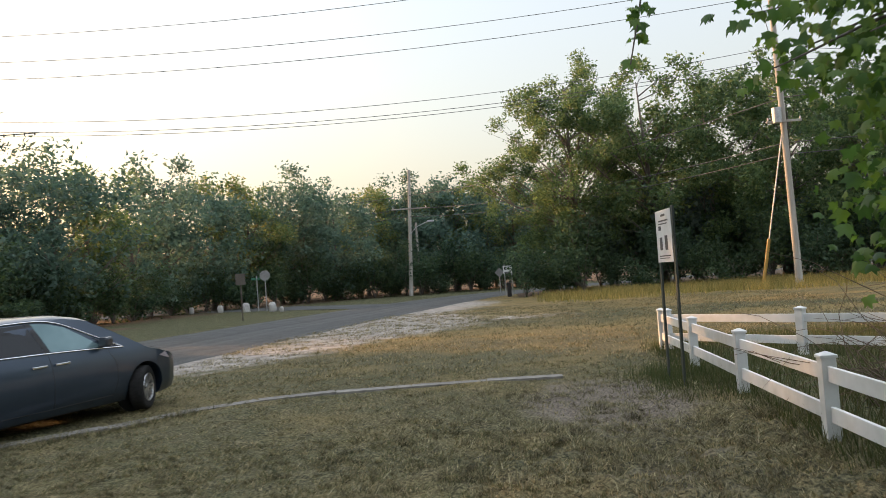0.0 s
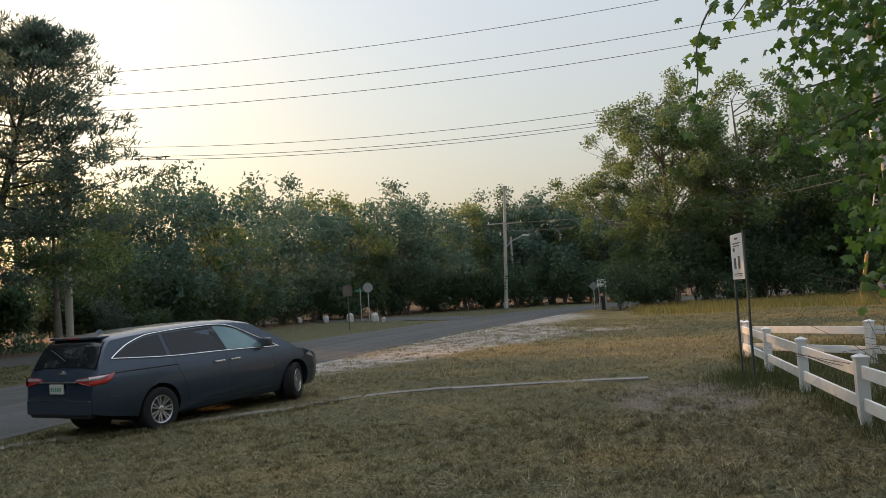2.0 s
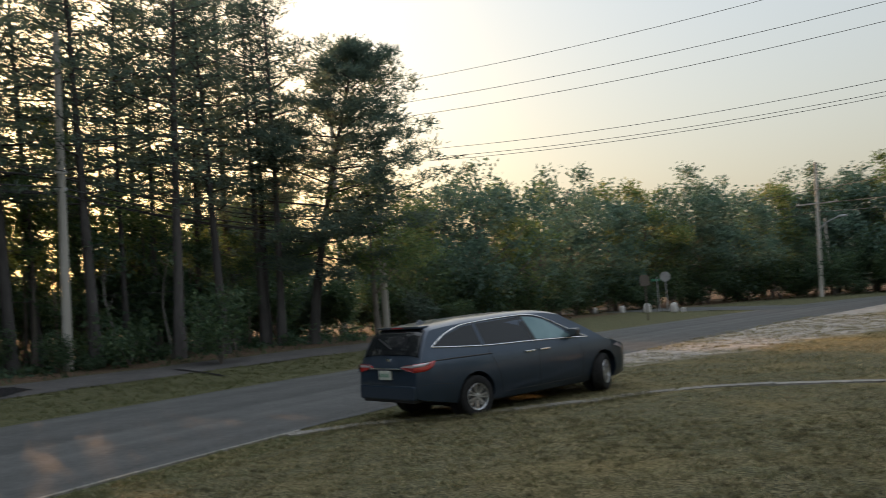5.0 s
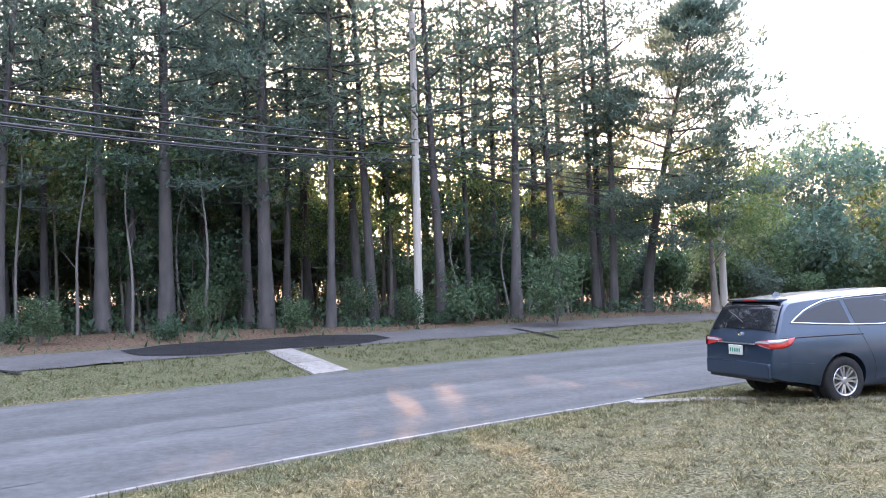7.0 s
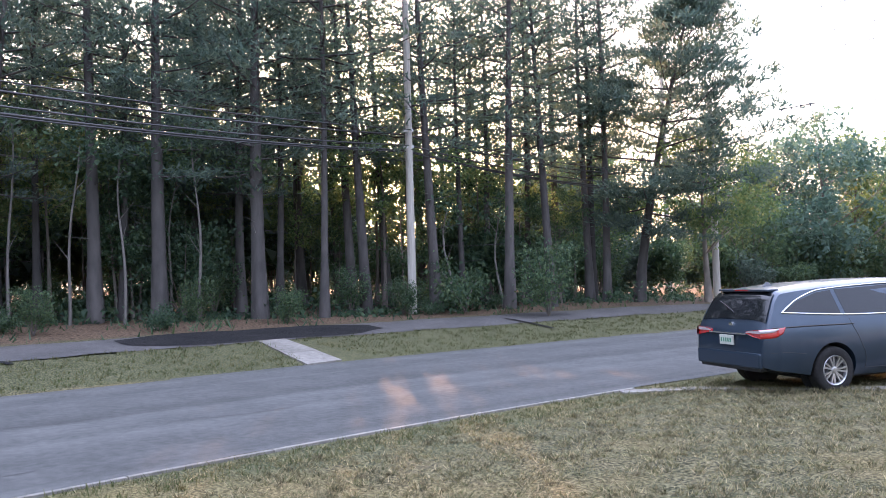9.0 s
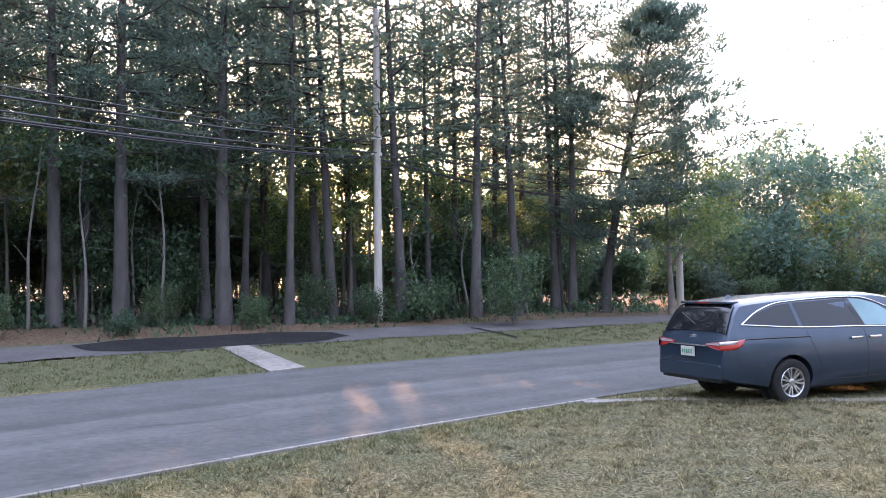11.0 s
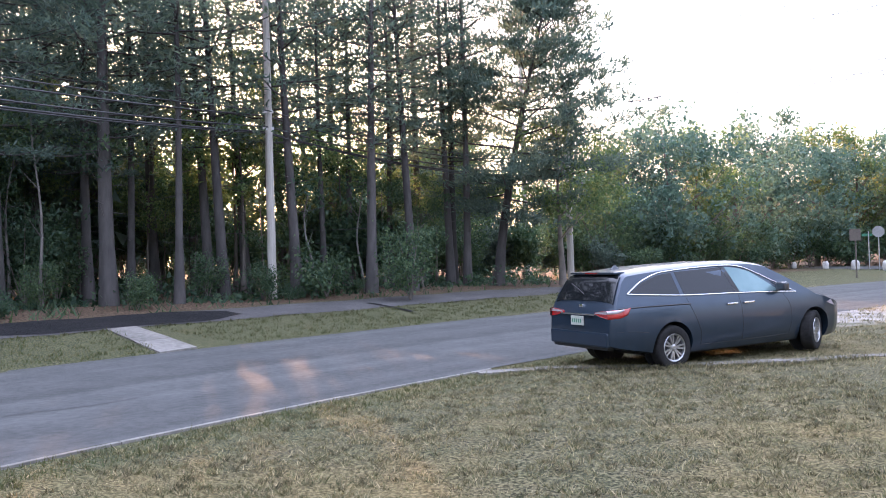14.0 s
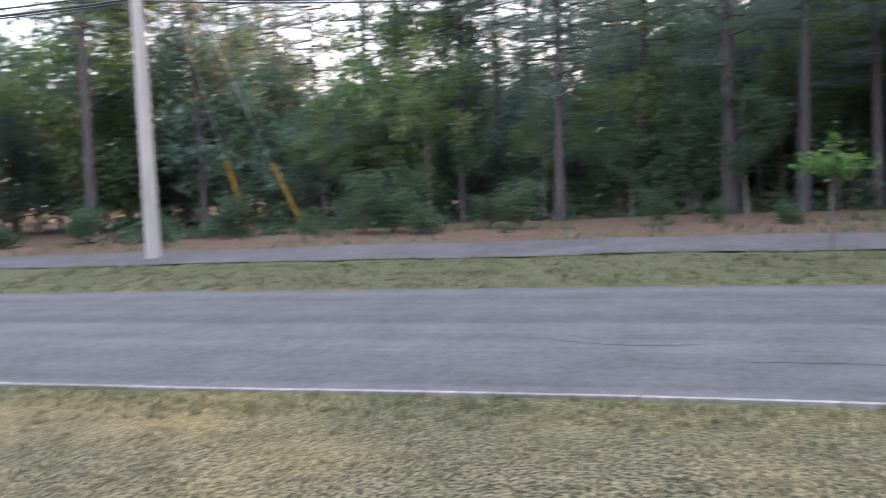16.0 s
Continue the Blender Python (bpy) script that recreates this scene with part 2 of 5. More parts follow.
M_GRASS = foliage("lawn_blades", [(0.034, 0.044, 0.018), (0.082, 0.083, 0.040), (0.153, 0.134, 0.072), (0.30, 0.25, 0.15)], 0.25, 0.8, 0.5)
M_GRASS_GREEN = foliage("verge_blades", [(0.038, 0.054, 0.016), (0.066, 0.078, 0.03), (0.12, 0.11, 0.052)], 0.3, 0.8)
M_TALL = foliage("tall_grass", [(0.10, 0.12, 0.035), (0.22, 0.19, 0.07), (0.36, 0.28, 0.11)], 0.4, 0.8)
M_HAY = foliage("hay_clippings", [(0.042, 0.041, 0.022), (0.115, 0.107, 0.060), (0.26, 0.235, 0.145)], 0.2, 0.9, 0.55)
M_TWIG = material("dead_twig", (0.07, 0.05, 0.035), (0.16, 0.12, 0.085), 20, 0.9)

# ---- mesh helpers ----
rng = np.random.default_rng(7)


def mesh_arr(name, verts, faces, smooth=False):
    verts, faces = np.asarray(verts, np.float32), np.asarray(faces, np.int32)
    me = bpy.data.meshes.new(name)
    me.vertices.add(len(verts))
    me.vertices.foreach_set("co", verts.ravel())
    k = faces.shape[1]
    me.loops.add(faces.size)
    me.loops.foreach_set("vertex_index", faces.ravel())
    me.polygons.add(len(faces))
    me.polygons.foreach_set("loop_start", np.arange(0, faces.size, k, dtype=np.int32))
    me.polygons.foreach_set("use_smooth", np.full(len(faces), smooth))
    me.update(calc_edges=True)
    return me


def part(name, data, mat, parent=None, label="", m=None, smooth=False):
    """Links a bmesh or a mesh as one object under a thing or a part."""
    if isinstance(data, bmesh.types.BMesh):
        me = bpy.data.meshes.new(name)
        bmesh.ops.recalc_face_normals(data, faces=data.faces)
        data.to_mesh(me)
        data.free()
        if smooth:
            me.polygons.foreach_set("use_smooth", np.ones(len(me.polygons), bool))
        data = me
    if mat and not data.materials:
        data.materials.append(mat)
    ob = new(name, data)
    if m is not None:
        ob.matrix_basis = m
    ob.parent = parent
    if label:
        tagged(ob, label)
    return ob


def thing(name, m, label, category, group="", kind=""):
    ob = new(name)
    ob.empty_display_size = 0.2
    ob.matrix_basis = m
    return tagged(ob, label, category, group, kind)


def box(bm, lo, hi, bevel=0.0, m=None):
    r = bmesh.ops.create_cube(bm, size=1.0)
    c, s = (Vector(lo) + Vector(hi)) / 2, Vector(hi) - Vector(lo)
    for v in r["verts"]:
        v.co = Vector((v.co.x * s.x, v.co.y * s.y, v.co.z * s.z)) + c
    if bevel:
        es = list({e for v in r["verts"] for e in v.link_edges})
        q = bmesh.ops.bevel(bm, geom=es, offset=bevel, segments=2, affect="EDGES", profile=0.6)
        vs = list({v for f in q["faces"] for v in f.verts} | {v for v in r["verts"] if v.is_valid})
    else:
        vs = r["verts"]
    if m is not None:
        bmesh.ops.transform(bm, matrix=m, verts=[v for v in vs if v.is_valid])
    return bm


def tube(points, radii, k=8, start=0):
    """Vertices and quads of a tapering tube along points."""
    pts = np.asarray(points, float)
    radii = np.broadcast_to(np.asarray(radii, float), (len(pts),))
    d = np.gradient(pts, axis=0)
    d /= np.linalg.norm(d, axis=1)[:, None] + 1e-9
    ref = np.where(np.abs(d[:, 2:3]) > 0.9, [[1.0, 0, 0]], [[0, 0, 1.0]])
    a = np.cross(d, ref)
    a /= np.linalg.norm(a, axis=1)[:, None]
    b = np.cross(d, a)
    ang = np.arange(k) * 2 * np.pi / k
    v = pts[:, None] + radii[:, None, None] * (a[:, None] * np.cos(ang)[None, :, None] + b[:, None] * np.sin(ang)[None, :, None])
    i, j = np.meshgrid(np.arange(len(pts) - 1), np.arange(k), indexing="ij")
    j2 = (j + 1) % k
    f = np.stack([i * k + j, i * k + j2, (i + 1) * k + j2, (i + 1) * k + j], -1).reshape(-1, 4) + start
    return v.reshape(-1, 3), f


def tubes(name, runs, smooth=True):
    """One mesh out of several tubes: (points, radii, sides)."""
    vs, fs, n = [], [], 0
    for p, r, k in runs:
        v, f = tube(p, r, k, n)
        vs.append(v)
        fs.append(f)
        n += len(v)
    return mesh_arr(name, np.concatenate(vs), np.concatenate(fs), smooth)


def leaves(name, centres, size, r, aspect=0.55, droop=0.0, along=None):
    """Small pointed leaf shapes, one island each."""
    c = np.asarray(centres, float)
    n = len(c)
    d = r.normal(size=(n, 3))
    if along is not None:
        d = along + 0.6 * d
    d[:, 2] -= droop
    d /= np.linalg.norm(d, axis=1)[:, None] + 1e-9
    s = np.cross(d, r.normal(size=(n, 3)))
    s /= np.linalg.norm(s, axis=1)[:, None] + 1e-9
    z = (size * r.uniform(0.6, 1.4, n))[:, None]
    k = r.uniform(-0.5, 0.15, n)[:, None]
    v = np.stack([c - d * z * 0.5 - s * z * aspect * 0.55, c + d * z * k + s * z * aspect * 0.55, c + d * z * 0.5], 1)
    return mesh_arr(name, v.reshape(-1, 3), np.arange(3 * n).reshape(n, 3))


# ---- the lie of the land ----
ROAD_LINE = [(60, -82), (30, -66), (9, -48), (-2, -32), (-8.0, -16.0), (-10.1, -8.0), (-11.7, -1.5), (-12.4, 4.0), (-12.65, 9.0), (-12.6, 15.0), (-12.4, 21.0),
             (-11.5, 30.0), (-10.4, 38.0), (-8.9, 46.0), (-7.2, 55.0), (-4.3, 66.0), (0.5, 75.0), (9.0, 83.0), (24.0, 91.0), (60.0, 103.0), (140.0, 122.0)]
HALF = 3.75


def smooth_line(pts, step=1.0):
    p = np.array(pts, float)
    p = np.vstack([2 * p[0] - p[1], p, 2 * p[-1] - p[-2]])
    out = []
    for i in range(1, len(p) - 2):
        n = max(2, int(np.linalg.norm(p[i + 1] - p[i]) / step))
        t = np.linspace(0, 1, n, endpoint=False)[:, None]
        out.append(0.5 * (2 * p[i] + (p[i + 1] - p[i - 1]) * t + (2 * p[i - 1] - 5 * p[i] + 4 * p[i + 1] - p[i + 2]) * t ** 2
                          + (3 * p[i] - p[i - 1] - 3 * p[i + 1] + p[i + 2]) * t ** 3))
    return np.vstack(out + [p[-2:-1]])


LINE = smooth_line(ROAD_LINE, 0.5)
TAN = np.gradient(LINE, axis=0)
TAN /= np.linalg.norm(TAN, axis=1)[:, None]
NOR = np.stack([TAN[:, 1], -TAN[:, 0]], 1)         # to the near side of the road


def road_side(x, y):
    """Metres to the near side (+) or the far side (-) of the road's middle."""
    x, y = np.atleast_1d(np.asarray(x, float)), np.atleast_1d(np.asarray(y, float))
    out = np.empty(len(x))
    for a in range(0, len(x), 4000):
        q = np.stack([x[a:a + 4000], y[a:a + 4000]], 1)
        d = ((q[:, None] - LINE[None, ::2]) ** 2).sum(2)
        i = d.argmin(1) * 2
        out[a:a + 4000] = np.sign(((q - LINE[i]) * NOR[i]).sum(1)) * np.sqrt(d.min(1))
    return out


SIDE_ROAD = smooth_line([(-9.0, 59.0), (-14.0, 61.8), (-22.0, 65.5), (-40.0, 71.0), (-90.0, 82.0)], 1.0)


def side_road_distance(x, y):
    q = np.stack([np.atleast_1d(x), np.atleast_1d(y)], 1).astype(float)
    out = np.empty(len(q))
    for a in range(0, len(q), 8000):
        out[a:a + 8000] = np.sqrt(((q[a:a + 8000, None] - SIDE_ROAD[None]) ** 2).sum(2).min(1))
    return out


def bumps(x, y):
    return 0.018 * np.sin(1.7 * x + 0.6 * y) * np.sin(0.9 * y - 0.5 * x) + 0.01 * np.sin(4.1 * x + 1.3) * np.sin(3.7 * y)


def land(x, y, s=None):
    """Height of the ground: level by the road, rising gently behind its far edge."""
    x, y = np.atleast_1d(np.asarray(x, float)), np.atleast_1d(np.asarray(y, float))
    s = road_side(x, y) if s is None else s
    far = -s - HALF
    rise = np.interp(far, [0, 0.4, 2.8, 6, 7, 12, 30], [0, 0.06, 0.33, 0.5, 0.6, 0.75, 1.0]) * np.interp(y, [25, 45], [1, 0.3]) * np.interp(x, [-20, 5], [1, 0.15])
    off = np.clip((np.abs(s) - HALF) / 3, 0, 1)
    return np.where(far > 0, rise, 0) + off * bumps(x, y)


def land_at(x, y):
    return float(land(x, y)[0])

# ---- ground, road and paths ----
KERB_LINE = smooth_line([(-8.85, 9.2), (-8.3, 10.2), (-7.1, 11.1), (-5.9, 12.35), (-4.85, 13.9), (-3.9, 14.6), (-3.0, 14.95), (-1.9, 15.1), (-0.9, 15.15), (0.9, 15.15)], 0.25)
PATH_IN, PATH_OUT = 2.95, 5.5        # metres beyond the road's far edge


def build_ground():
    xs = np.concatenate([[-1500, -600, -280, -150, -95], np.arange(-70, -30, 1.0), np.arange(-30, -9.1, 0.5), np.arange(-9, -4.1, 0.25), np.arange(-4, 4.5, 0.085), np.arange(4.5, 45.1, 0.5), [60, 90, 150, 280, 600, 1500]])
    ys = np.concatenate([[-1500, -600, -280, -150, -90], np.arange(-60, 1.1, 0.5), np.arange(1.5, 13.0, 0.095), np.arange(13.0, 45.0, 0.5), np.arange(45.0, 110.1, 1.0), [130, 180, 300, 600, 1500]])
    X, Y = np.meshgrid(xs, ys, indexing="ij")
    x, y = X.ravel(), Y.ravel()
    s = road_side(x, y)
    z = land(x, y, s)
    # mown tussocks on the lawn round the path
    rough = np.random.default_rng(77).normal(0, 1, X.shape)
    rough[1:-1, 1:-1] = 0.5 * rough[1:-1, 1:-1] + 0.2 * (rough[:-2, 1:-1] + rough[2:, 1:-1] + rough[1:-1, :-2] + rough[1:-1, 2:])
    kerb = np.full(len(x), 9.0)
    box_in = (x > -9) & (x < 4.45) & (y > 1.5) & (y < 12.95)
    for q in KERB_LINE[:, :2]:
        kerb[box_in] = np.minimum(kerb[box_in], np.hypot(x[box_in] - q[0], y[box_in] - q[1]))
    amp = np.clip((s - HALF - 0.15) / 0.6, 0, 1) * np.clip((kerb - 0.35) / 0.5, 0, 1) * np.interp(x, [-8.9, -8, 1.5, 4.4], [0, 0.55, 1, 0.4]) * np.interp(y, [1.6, 2.4, 11.5, 12.9], [0, 1, 1, 0])
    z = z + box_in * amp * (np.interp(x, [-4, -1.5, 1.0], [0.008, 0.018, 0.036]) * rough.ravel() - 0.004)
    far = -s - HALF
    sunk = (np.abs(s) < HALF - 0.25) | ((far > PATH_IN + 0.3) & (far < PATH_OUT - 0.3) & (y < 36)) | (side_road_distance(x, y) < 2.6)
    z = z - 0.06 * sunk
    i, j = np.meshgrid(np.arange(len(xs) - 1), np.arange(len(ys) - 1), indexing="ij")
    n = len(ys)
    f = np.stack([i * n + j, (i + 1) * n + j, (i + 1) * n + j + 1, i * n + j + 1], -1).reshape(-1, 4)
    me = mesh_arr("ground", np.stack([x, y, z], 1), f, True)
    near = s - HALF
    wave = 0.6 * np.sin(0.8 * x + 0.3 * y) + 0.5 * np.sin(0.37 * y - 0.6 * x + 1)
    reach = np.interp(y, [15, 19, 23, 27, 31, 36, 42, 48, 56], [0.2, 0.9, 3.0, 4.6, 4.8, 4.4, 3.6, 2.2, 0.4])
    sand = np.clip(0.62 + 0.32 * (reach + wave - near) / 1.2, 0, 0.95) * (near > -0.6) * (y > 16) * (y < 58)
    spur = np.exp(-(((x + 0.5) / 3.2) ** 2 + ((y - 33.5) / 2.2) ** 2))
    grassy = np.exp(-(((x + 7.6) / 1.5) ** 2 + ((y - 27.2) / 3.0) ** 2))
    sand = np.clip(np.maximum(sand, 0.62 * spur) - 0.55 * grassy, 0, 1)
    dirt = 0.9 * np.exp(-(((x - 0.95) / 1.1) ** 2 + ((y - 12.9) / 1.9) ** 2) ** 2) + 0.35 * np.exp(-(((x - 1.2) / 1.4) ** 2 + ((y - 9.5) / 3.0) ** 2))
    litter = np.clip((far - 5.4) / 0.8, 0, 1) * (y < 44) + (s > 0) * np.clip((y - 56) / 4, 0, 1) * (x > 0.5)
    litter = np.where((y >= 44) & (s < 0), np.clip((far - 8) / 6, 0, 0.95) * (side_road_distance(x, y) > 4), litter)
    green = 0.47 + 0.42 * np.exp(-(np.clip(near, 0, 99) / 0.9) ** 2) * (near > -0.5) + 0.35 * (far > 0) + 0.25 * ((x > 2.6) & (s > 0)) - 0.10 * (y > 20)
    straw = 0.28 - 0.2 * (far > 0) + 0.32 * np.exp(-((y - 26.0 - 0.12 * x) / 2.3) ** 2) * (s > 0) + 0.22 * ((y > 34) & (s > 0))
    for name, val in (("sand", sand), ("dirt", dirt), ("litter", litter), ("green", green), ("straw", straw)):
        a = me.attributes.new(name, "FLOAT", "POINT")
        a.data.foreach_set("value", np.asarray(val, np.float32))
    me.materials.append(M_GROUND)
    ob = new("ground", me)
    tagged(ob, "dry patchy lawn with sand, dirt and leaf litter", "ground", kind="structure")


def ribbon(name, line, nor, lo, hi, zs, mat, k=8, lift=0.0):
    """A strip along a line, between two distances from it."""
    t = np.linspace(0, 1, k)
    lo, hi = np.broadcast_to(lo, len(line)), np.broadcast_to(hi, len(line))
    off = lo[:, None] + (hi - lo)[:, None] * t[None]
    p = line[:, None] + nor[:, None] * off[..., None]
    x, y = p[..., 0].ravel(), p[..., 1].ravel()
    z = zs(x, y) + lift
    n = len(line)
    i, j = np.meshgrid(np.arange(n - 1), np.arange(k - 1), indexing="ij")
    f = np.stack([i * k + j, i * k + j + 1, (i + 1) * k + j + 1, (i + 1) * k + j], -1).reshape(-1, 4)
    me = mesh_arr(name, np.stack([x, y, z], 1), f, True)
    a = me.attributes.new("across", "FLOAT", "POINT")
    a.data.foreach_set("value", off.ravel().astype(np.float32))
    me.materials.append(mat)
    return me


build_ground()
flat = lambda x, y: np.zeros(len(x))
wob = 0.05 * np.sin(np.arange(len(LINE)) * 0.37) + 0.04 * np.sin(np.arange(len(LINE)) * 0.91)
north = np.interp(LINE[:, 1], [17, 24, 30, 60], [0, 0.35, 0.6, 0.6])
road = new("road", ribbon("road", LINE, NOR, -HALF, HALF - 0.13 + wob + north, flat, M_ROAD, 10, 0.004))
tagged(road, "worn grey asphalt road with cracks, curving away", "road", kind="structure")


def kerb_bar(a, b, width, name, parent, r):
    """One cast length of the flush concrete kerb."""
    d = Vector((b[0] - a[0], b[1] - a[1], 0))
    bm = bmesh.new()
    box(bm, (0.006, -width / 2, -0.08), (d.length - 0.006, width / 2, 0.024), 0.006)
    ob = part(name, bm, M_KERB, parent)
    ob.matrix_basis = pose(a[0], a[1], land_at(*a) * 0.5 + r.uniform(0, 0.006), 0, 0, math.degrees(math.atan2(d.y, d.x)))
    return ob


def kerb_run(line, width, step, label):
    kerb = thing("kerb", pose(0, 0, 0), label, "kerb", kind="structure")
    seg = np.concatenate([[0], np.cumsum(np.linalg.norm(np.diff(line, axis=0), axis=1))])
    at = np.arange(0, seg[-1], step)
    pts = np.stack([np.interp(at, seg, line[:, 0]), np.interp(at, seg, line[:, 1])], 1)
    for a, b in zip(pts, pts[1:]):
        kerb_bar(a, b, width, "kerb_stone", kerb, random)
    return kerb


kerb_run((LINE + NOR * (HALF - 0.06))[(LINE[:, 1] > -30) & (LINE[:, 1] < 10.2)], 0.065, 1.5, "flush pale concrete kerb along the road's edge")
kerb_run(KERB_LINE, 0.27, 1.2, "curved flush concrete kerb lying in dry grass")
side = new("side_road", ribbon("side_road", SIDE_ROAD, np.stack([np.gradient(SIDE_ROAD[:, 1]), -np.gradient(SIDE_ROAD[:, 0])], 1) / np.linalg.norm(np.gradient(SIDE_ROAD, axis=0), axis=1)[:, None], -3.0, 3.0, land, M_ROAD, 6, 0.02))
tagged(side, "pale asphalt side road joining at the corner", "road", kind="structure")
pk = (LINE[:, 1] > -60) & (LINE[:, 1] < 36)
path = new("footpath", ribbon("footpath", LINE[pk], NOR[pk], -HALF - PATH_OUT, -HALF - PATH_IN, land, M_PATH, 7, 0.012))
tagged(path, "dark grey asphalt footpath between verge and woods", "path", kind="structure")
qk = (LINE[:, 1] > 5.8) & (LINE[:, 1] < 12.6)
ends = np.interp(LINE[qk][:, 1], [5.8, 7.2, 11.0, 12.6], [0.7, 0, 0, 0.9])
patch = new("path_patch", ribbon("path_patch", LINE[qk], NOR[qk], -HALF - PATH_OUT - 0.1 + ends, -HALF - PATH_IN - 0.15 - ends, land, M_PATCH, 7, 0.024))
tagged(patch, "fresh black asphalt patch on the footpath", "path", kind="structure")


def slab(corners, parent):
    bm = bmesh.new()
    top = [bm.verts.new((x, y, land_at(x, y) + 0.035)) for x, y in corners]
    low = [bm.verts.new((x, y, land_at(x, y) - 0.08)) for x, y in corners]
    bm.faces.new(top)
    bm.faces.new(low[::-1])
    for a in range(4):
        bm.faces.new((top[a], low[a], low[(a + 1) % 4], top[(a + 1) % 4]))
    return part("slab", bm, M_KERB, parent)


apron = thing("driveway_apron", pose(0, 0, 0), "cracked pale concrete apron crossing the grass verge", "driveway", kind="structure")
slab([(-16.32, 8.05), (-16.45, 8.95), (-17.7, 9.02), (-17.6, 8.15)], apron)
slab([(-17.63, 8.17), (-17.73, 9.04), (-19.4, 9.05), (-19.3, 8.3)], apron)


def crack(points, width):
    line = smooth_line(points, 0.12)
    line = line + rng.normal(0, 0.018, line.shape)
    d = np.gradient(line, axis=0)
    nn = np.stack([d[:, 1], -d[:, 0]], 1) / np.linalg.norm(d, axis=1)[:, None]
    w = width * rng.uniform(0.3, 1, len(line))
    return part("crack", ribbon("crack", line, nn, -w, w, flat, M_CRACK, 2, 0.0075), None, road)


for ends_ in ([(-19.9, 2.2), (-19.3, 2.55), (-18.7, 2.9)], [(-20.4, 17.15), (-19.3, 17.0), (-18.0, 16.85)]):
    seam = smooth_line(ends_, 0.2)
    sd = np.gradient(seam, axis=0)
    sn = np.stack([sd[:, 1], -sd[:, 0]], 1) / np.linalg.norm(sd, axis=1)[:, None]
    part("seam", ribbon("seam", seam, sn, -0.07, 0.07, land, M_PATCH, 3, 0.03), None, path)
crack([(-11.6, -0.9), (-11.2, 0.0), (-11.3, 0.9)], 0.03)
crack([(-9.4, -1.8), (-9.6, -0.6), (-9.3, 0.6), (-9.5, 1.6)], 0.02)
crack([(-7.6, -6.3), (-9.4, -6.6), (-10.9, -7.6), (-12.5, -7.9), (-13.6, -8.6)], 0.03)
crack([(-12.6, 1.3), (-12.3, 2.6), (-12.5, 3.7)], 0.02)
crack([(-11.4, 3.4), (-11.2, 4.6), (-11.4, 5.4)], 0.03)
crack([(-13.8, 7.0), (-13.6, 8.2), (-13.9, 9.4)], 0.02)
crack([(-13.0, 13.0), (-12.4, 15.5), (-12.6, 17.2)], 0.02)
crack([(-10.1, -4.5), (-9.9, -3.0), (-10.2, -2.2)], 0.02)

# ---- trees ----


def pine_tree(seed, height, low, radius, tufts, name="pine_tree", label="tall dark pine with a bare lower trunk", thick=0.17, dead=10, cone=False, tilt=None):
    r = np.random.default_rng(seed)
    tree = thing(name, pose(0, 0, 0), label, "tree", "roadside pines")
    k = 9
    lean = tilt or r.normal(0, 0.35, 2)
    h = np.linspace(0, height, k)
    t = h / height
    trunk = np.stack([lean[0] * t ** 1.5 + 0.12 * np.sin(3 * t + seed), lean[1] * t ** 1.5 + 0.1 * np.cos(4 * t + seed), h], 1)
    runs = [(trunk, thick * (1 - 0.85 * t) + 0.06 * np.exp(-h / 0.3), 9)]
    nb = int(height * (4.6 if cone else 2.6))
    cs, ds = [], []
    for i in range(nb):
        u = (i + r.uniform()) / nb
        z = low * height + (1 - low) * height * u ** 0.92 * 0.985
        base = np.array([np.interp(z, h, trunk[:, 0]), np.interp(z, h, trunk[:, 1]), z])
        ln = radius * (0.30 + 0.95 * (1 - u) ** 0.75 * min(1, 0.45 + 2.2 * u)) * r.uniform(0.62, 1.02)
        if cone:
            ln = (radius * min(1, 0.45 + 2.0 * u) * (1 - u) ** 0.62 + 0.25) * r.uniform(0.7, 1.05)
        a = i * 2.4 + r.uniform(-0.5, 0.5)
        e = radians(-8 + 48 * u + r.uniform(-10, 10))
        way = np.array([np.cos(a) * np.cos(e), np.sin(a) * np.cos(e), np.sin(e)])
        tip = base + way * ln + np.array([0, 0, 0.12 * ln])
        midp = base + way * ln * 0.5
        runs.append((np.stack([base, midp, tip]), np.array([0.045, 0.028, 0.008]) * (0.5 + ln / radius * 0.7), 4))
        n = int(2.1 * tufts / nb * (0.35 + 1.1 * ln / radius))
        m = max(4, int(ln * 4.5))
        cen = base + (tip - base) * r.uniform(0.35, 1.05, m)[:, None] + r.normal(0, 0.2 * ln, (m, 3)) * np.array([1, 1, 0.25])
        pick = r.integers(0, m, n)
        off = r.normal(0, 1, (n, 3)) * np.array([0.24, 0.24, 0.10])
        cs.append(cen[pick] + off)
        ds.append(way * 0.5 + off * 2.4 + np.array([0, 0, 0.55]))
    for i in range(dead):
        z = height * r.uniform(0.12, low + 0.12)
        a = r.uniform(0, 6.28)
        base = np.array([np.interp(z, h, trunk[:, 0]), np.interp(z, h, trunk[:, 1]), z])
        ln = r.uniform(0.5, 1.7)
        runs.append((np.stack([base, base + [np.cos(a) * ln, np.sin(a) * ln, r.uniform(-0.2, 0.3)]]), [0.018, 0.005], 3))
    part("trunk", tubes("trunk", runs), M_BARK_PINE, tree)
    part("crown", leaves("crown", np.concatenate(cs), 0.25, r, 0.26, -0.1, np.concatenate(ds)), M_PINE, tree)
    return tree


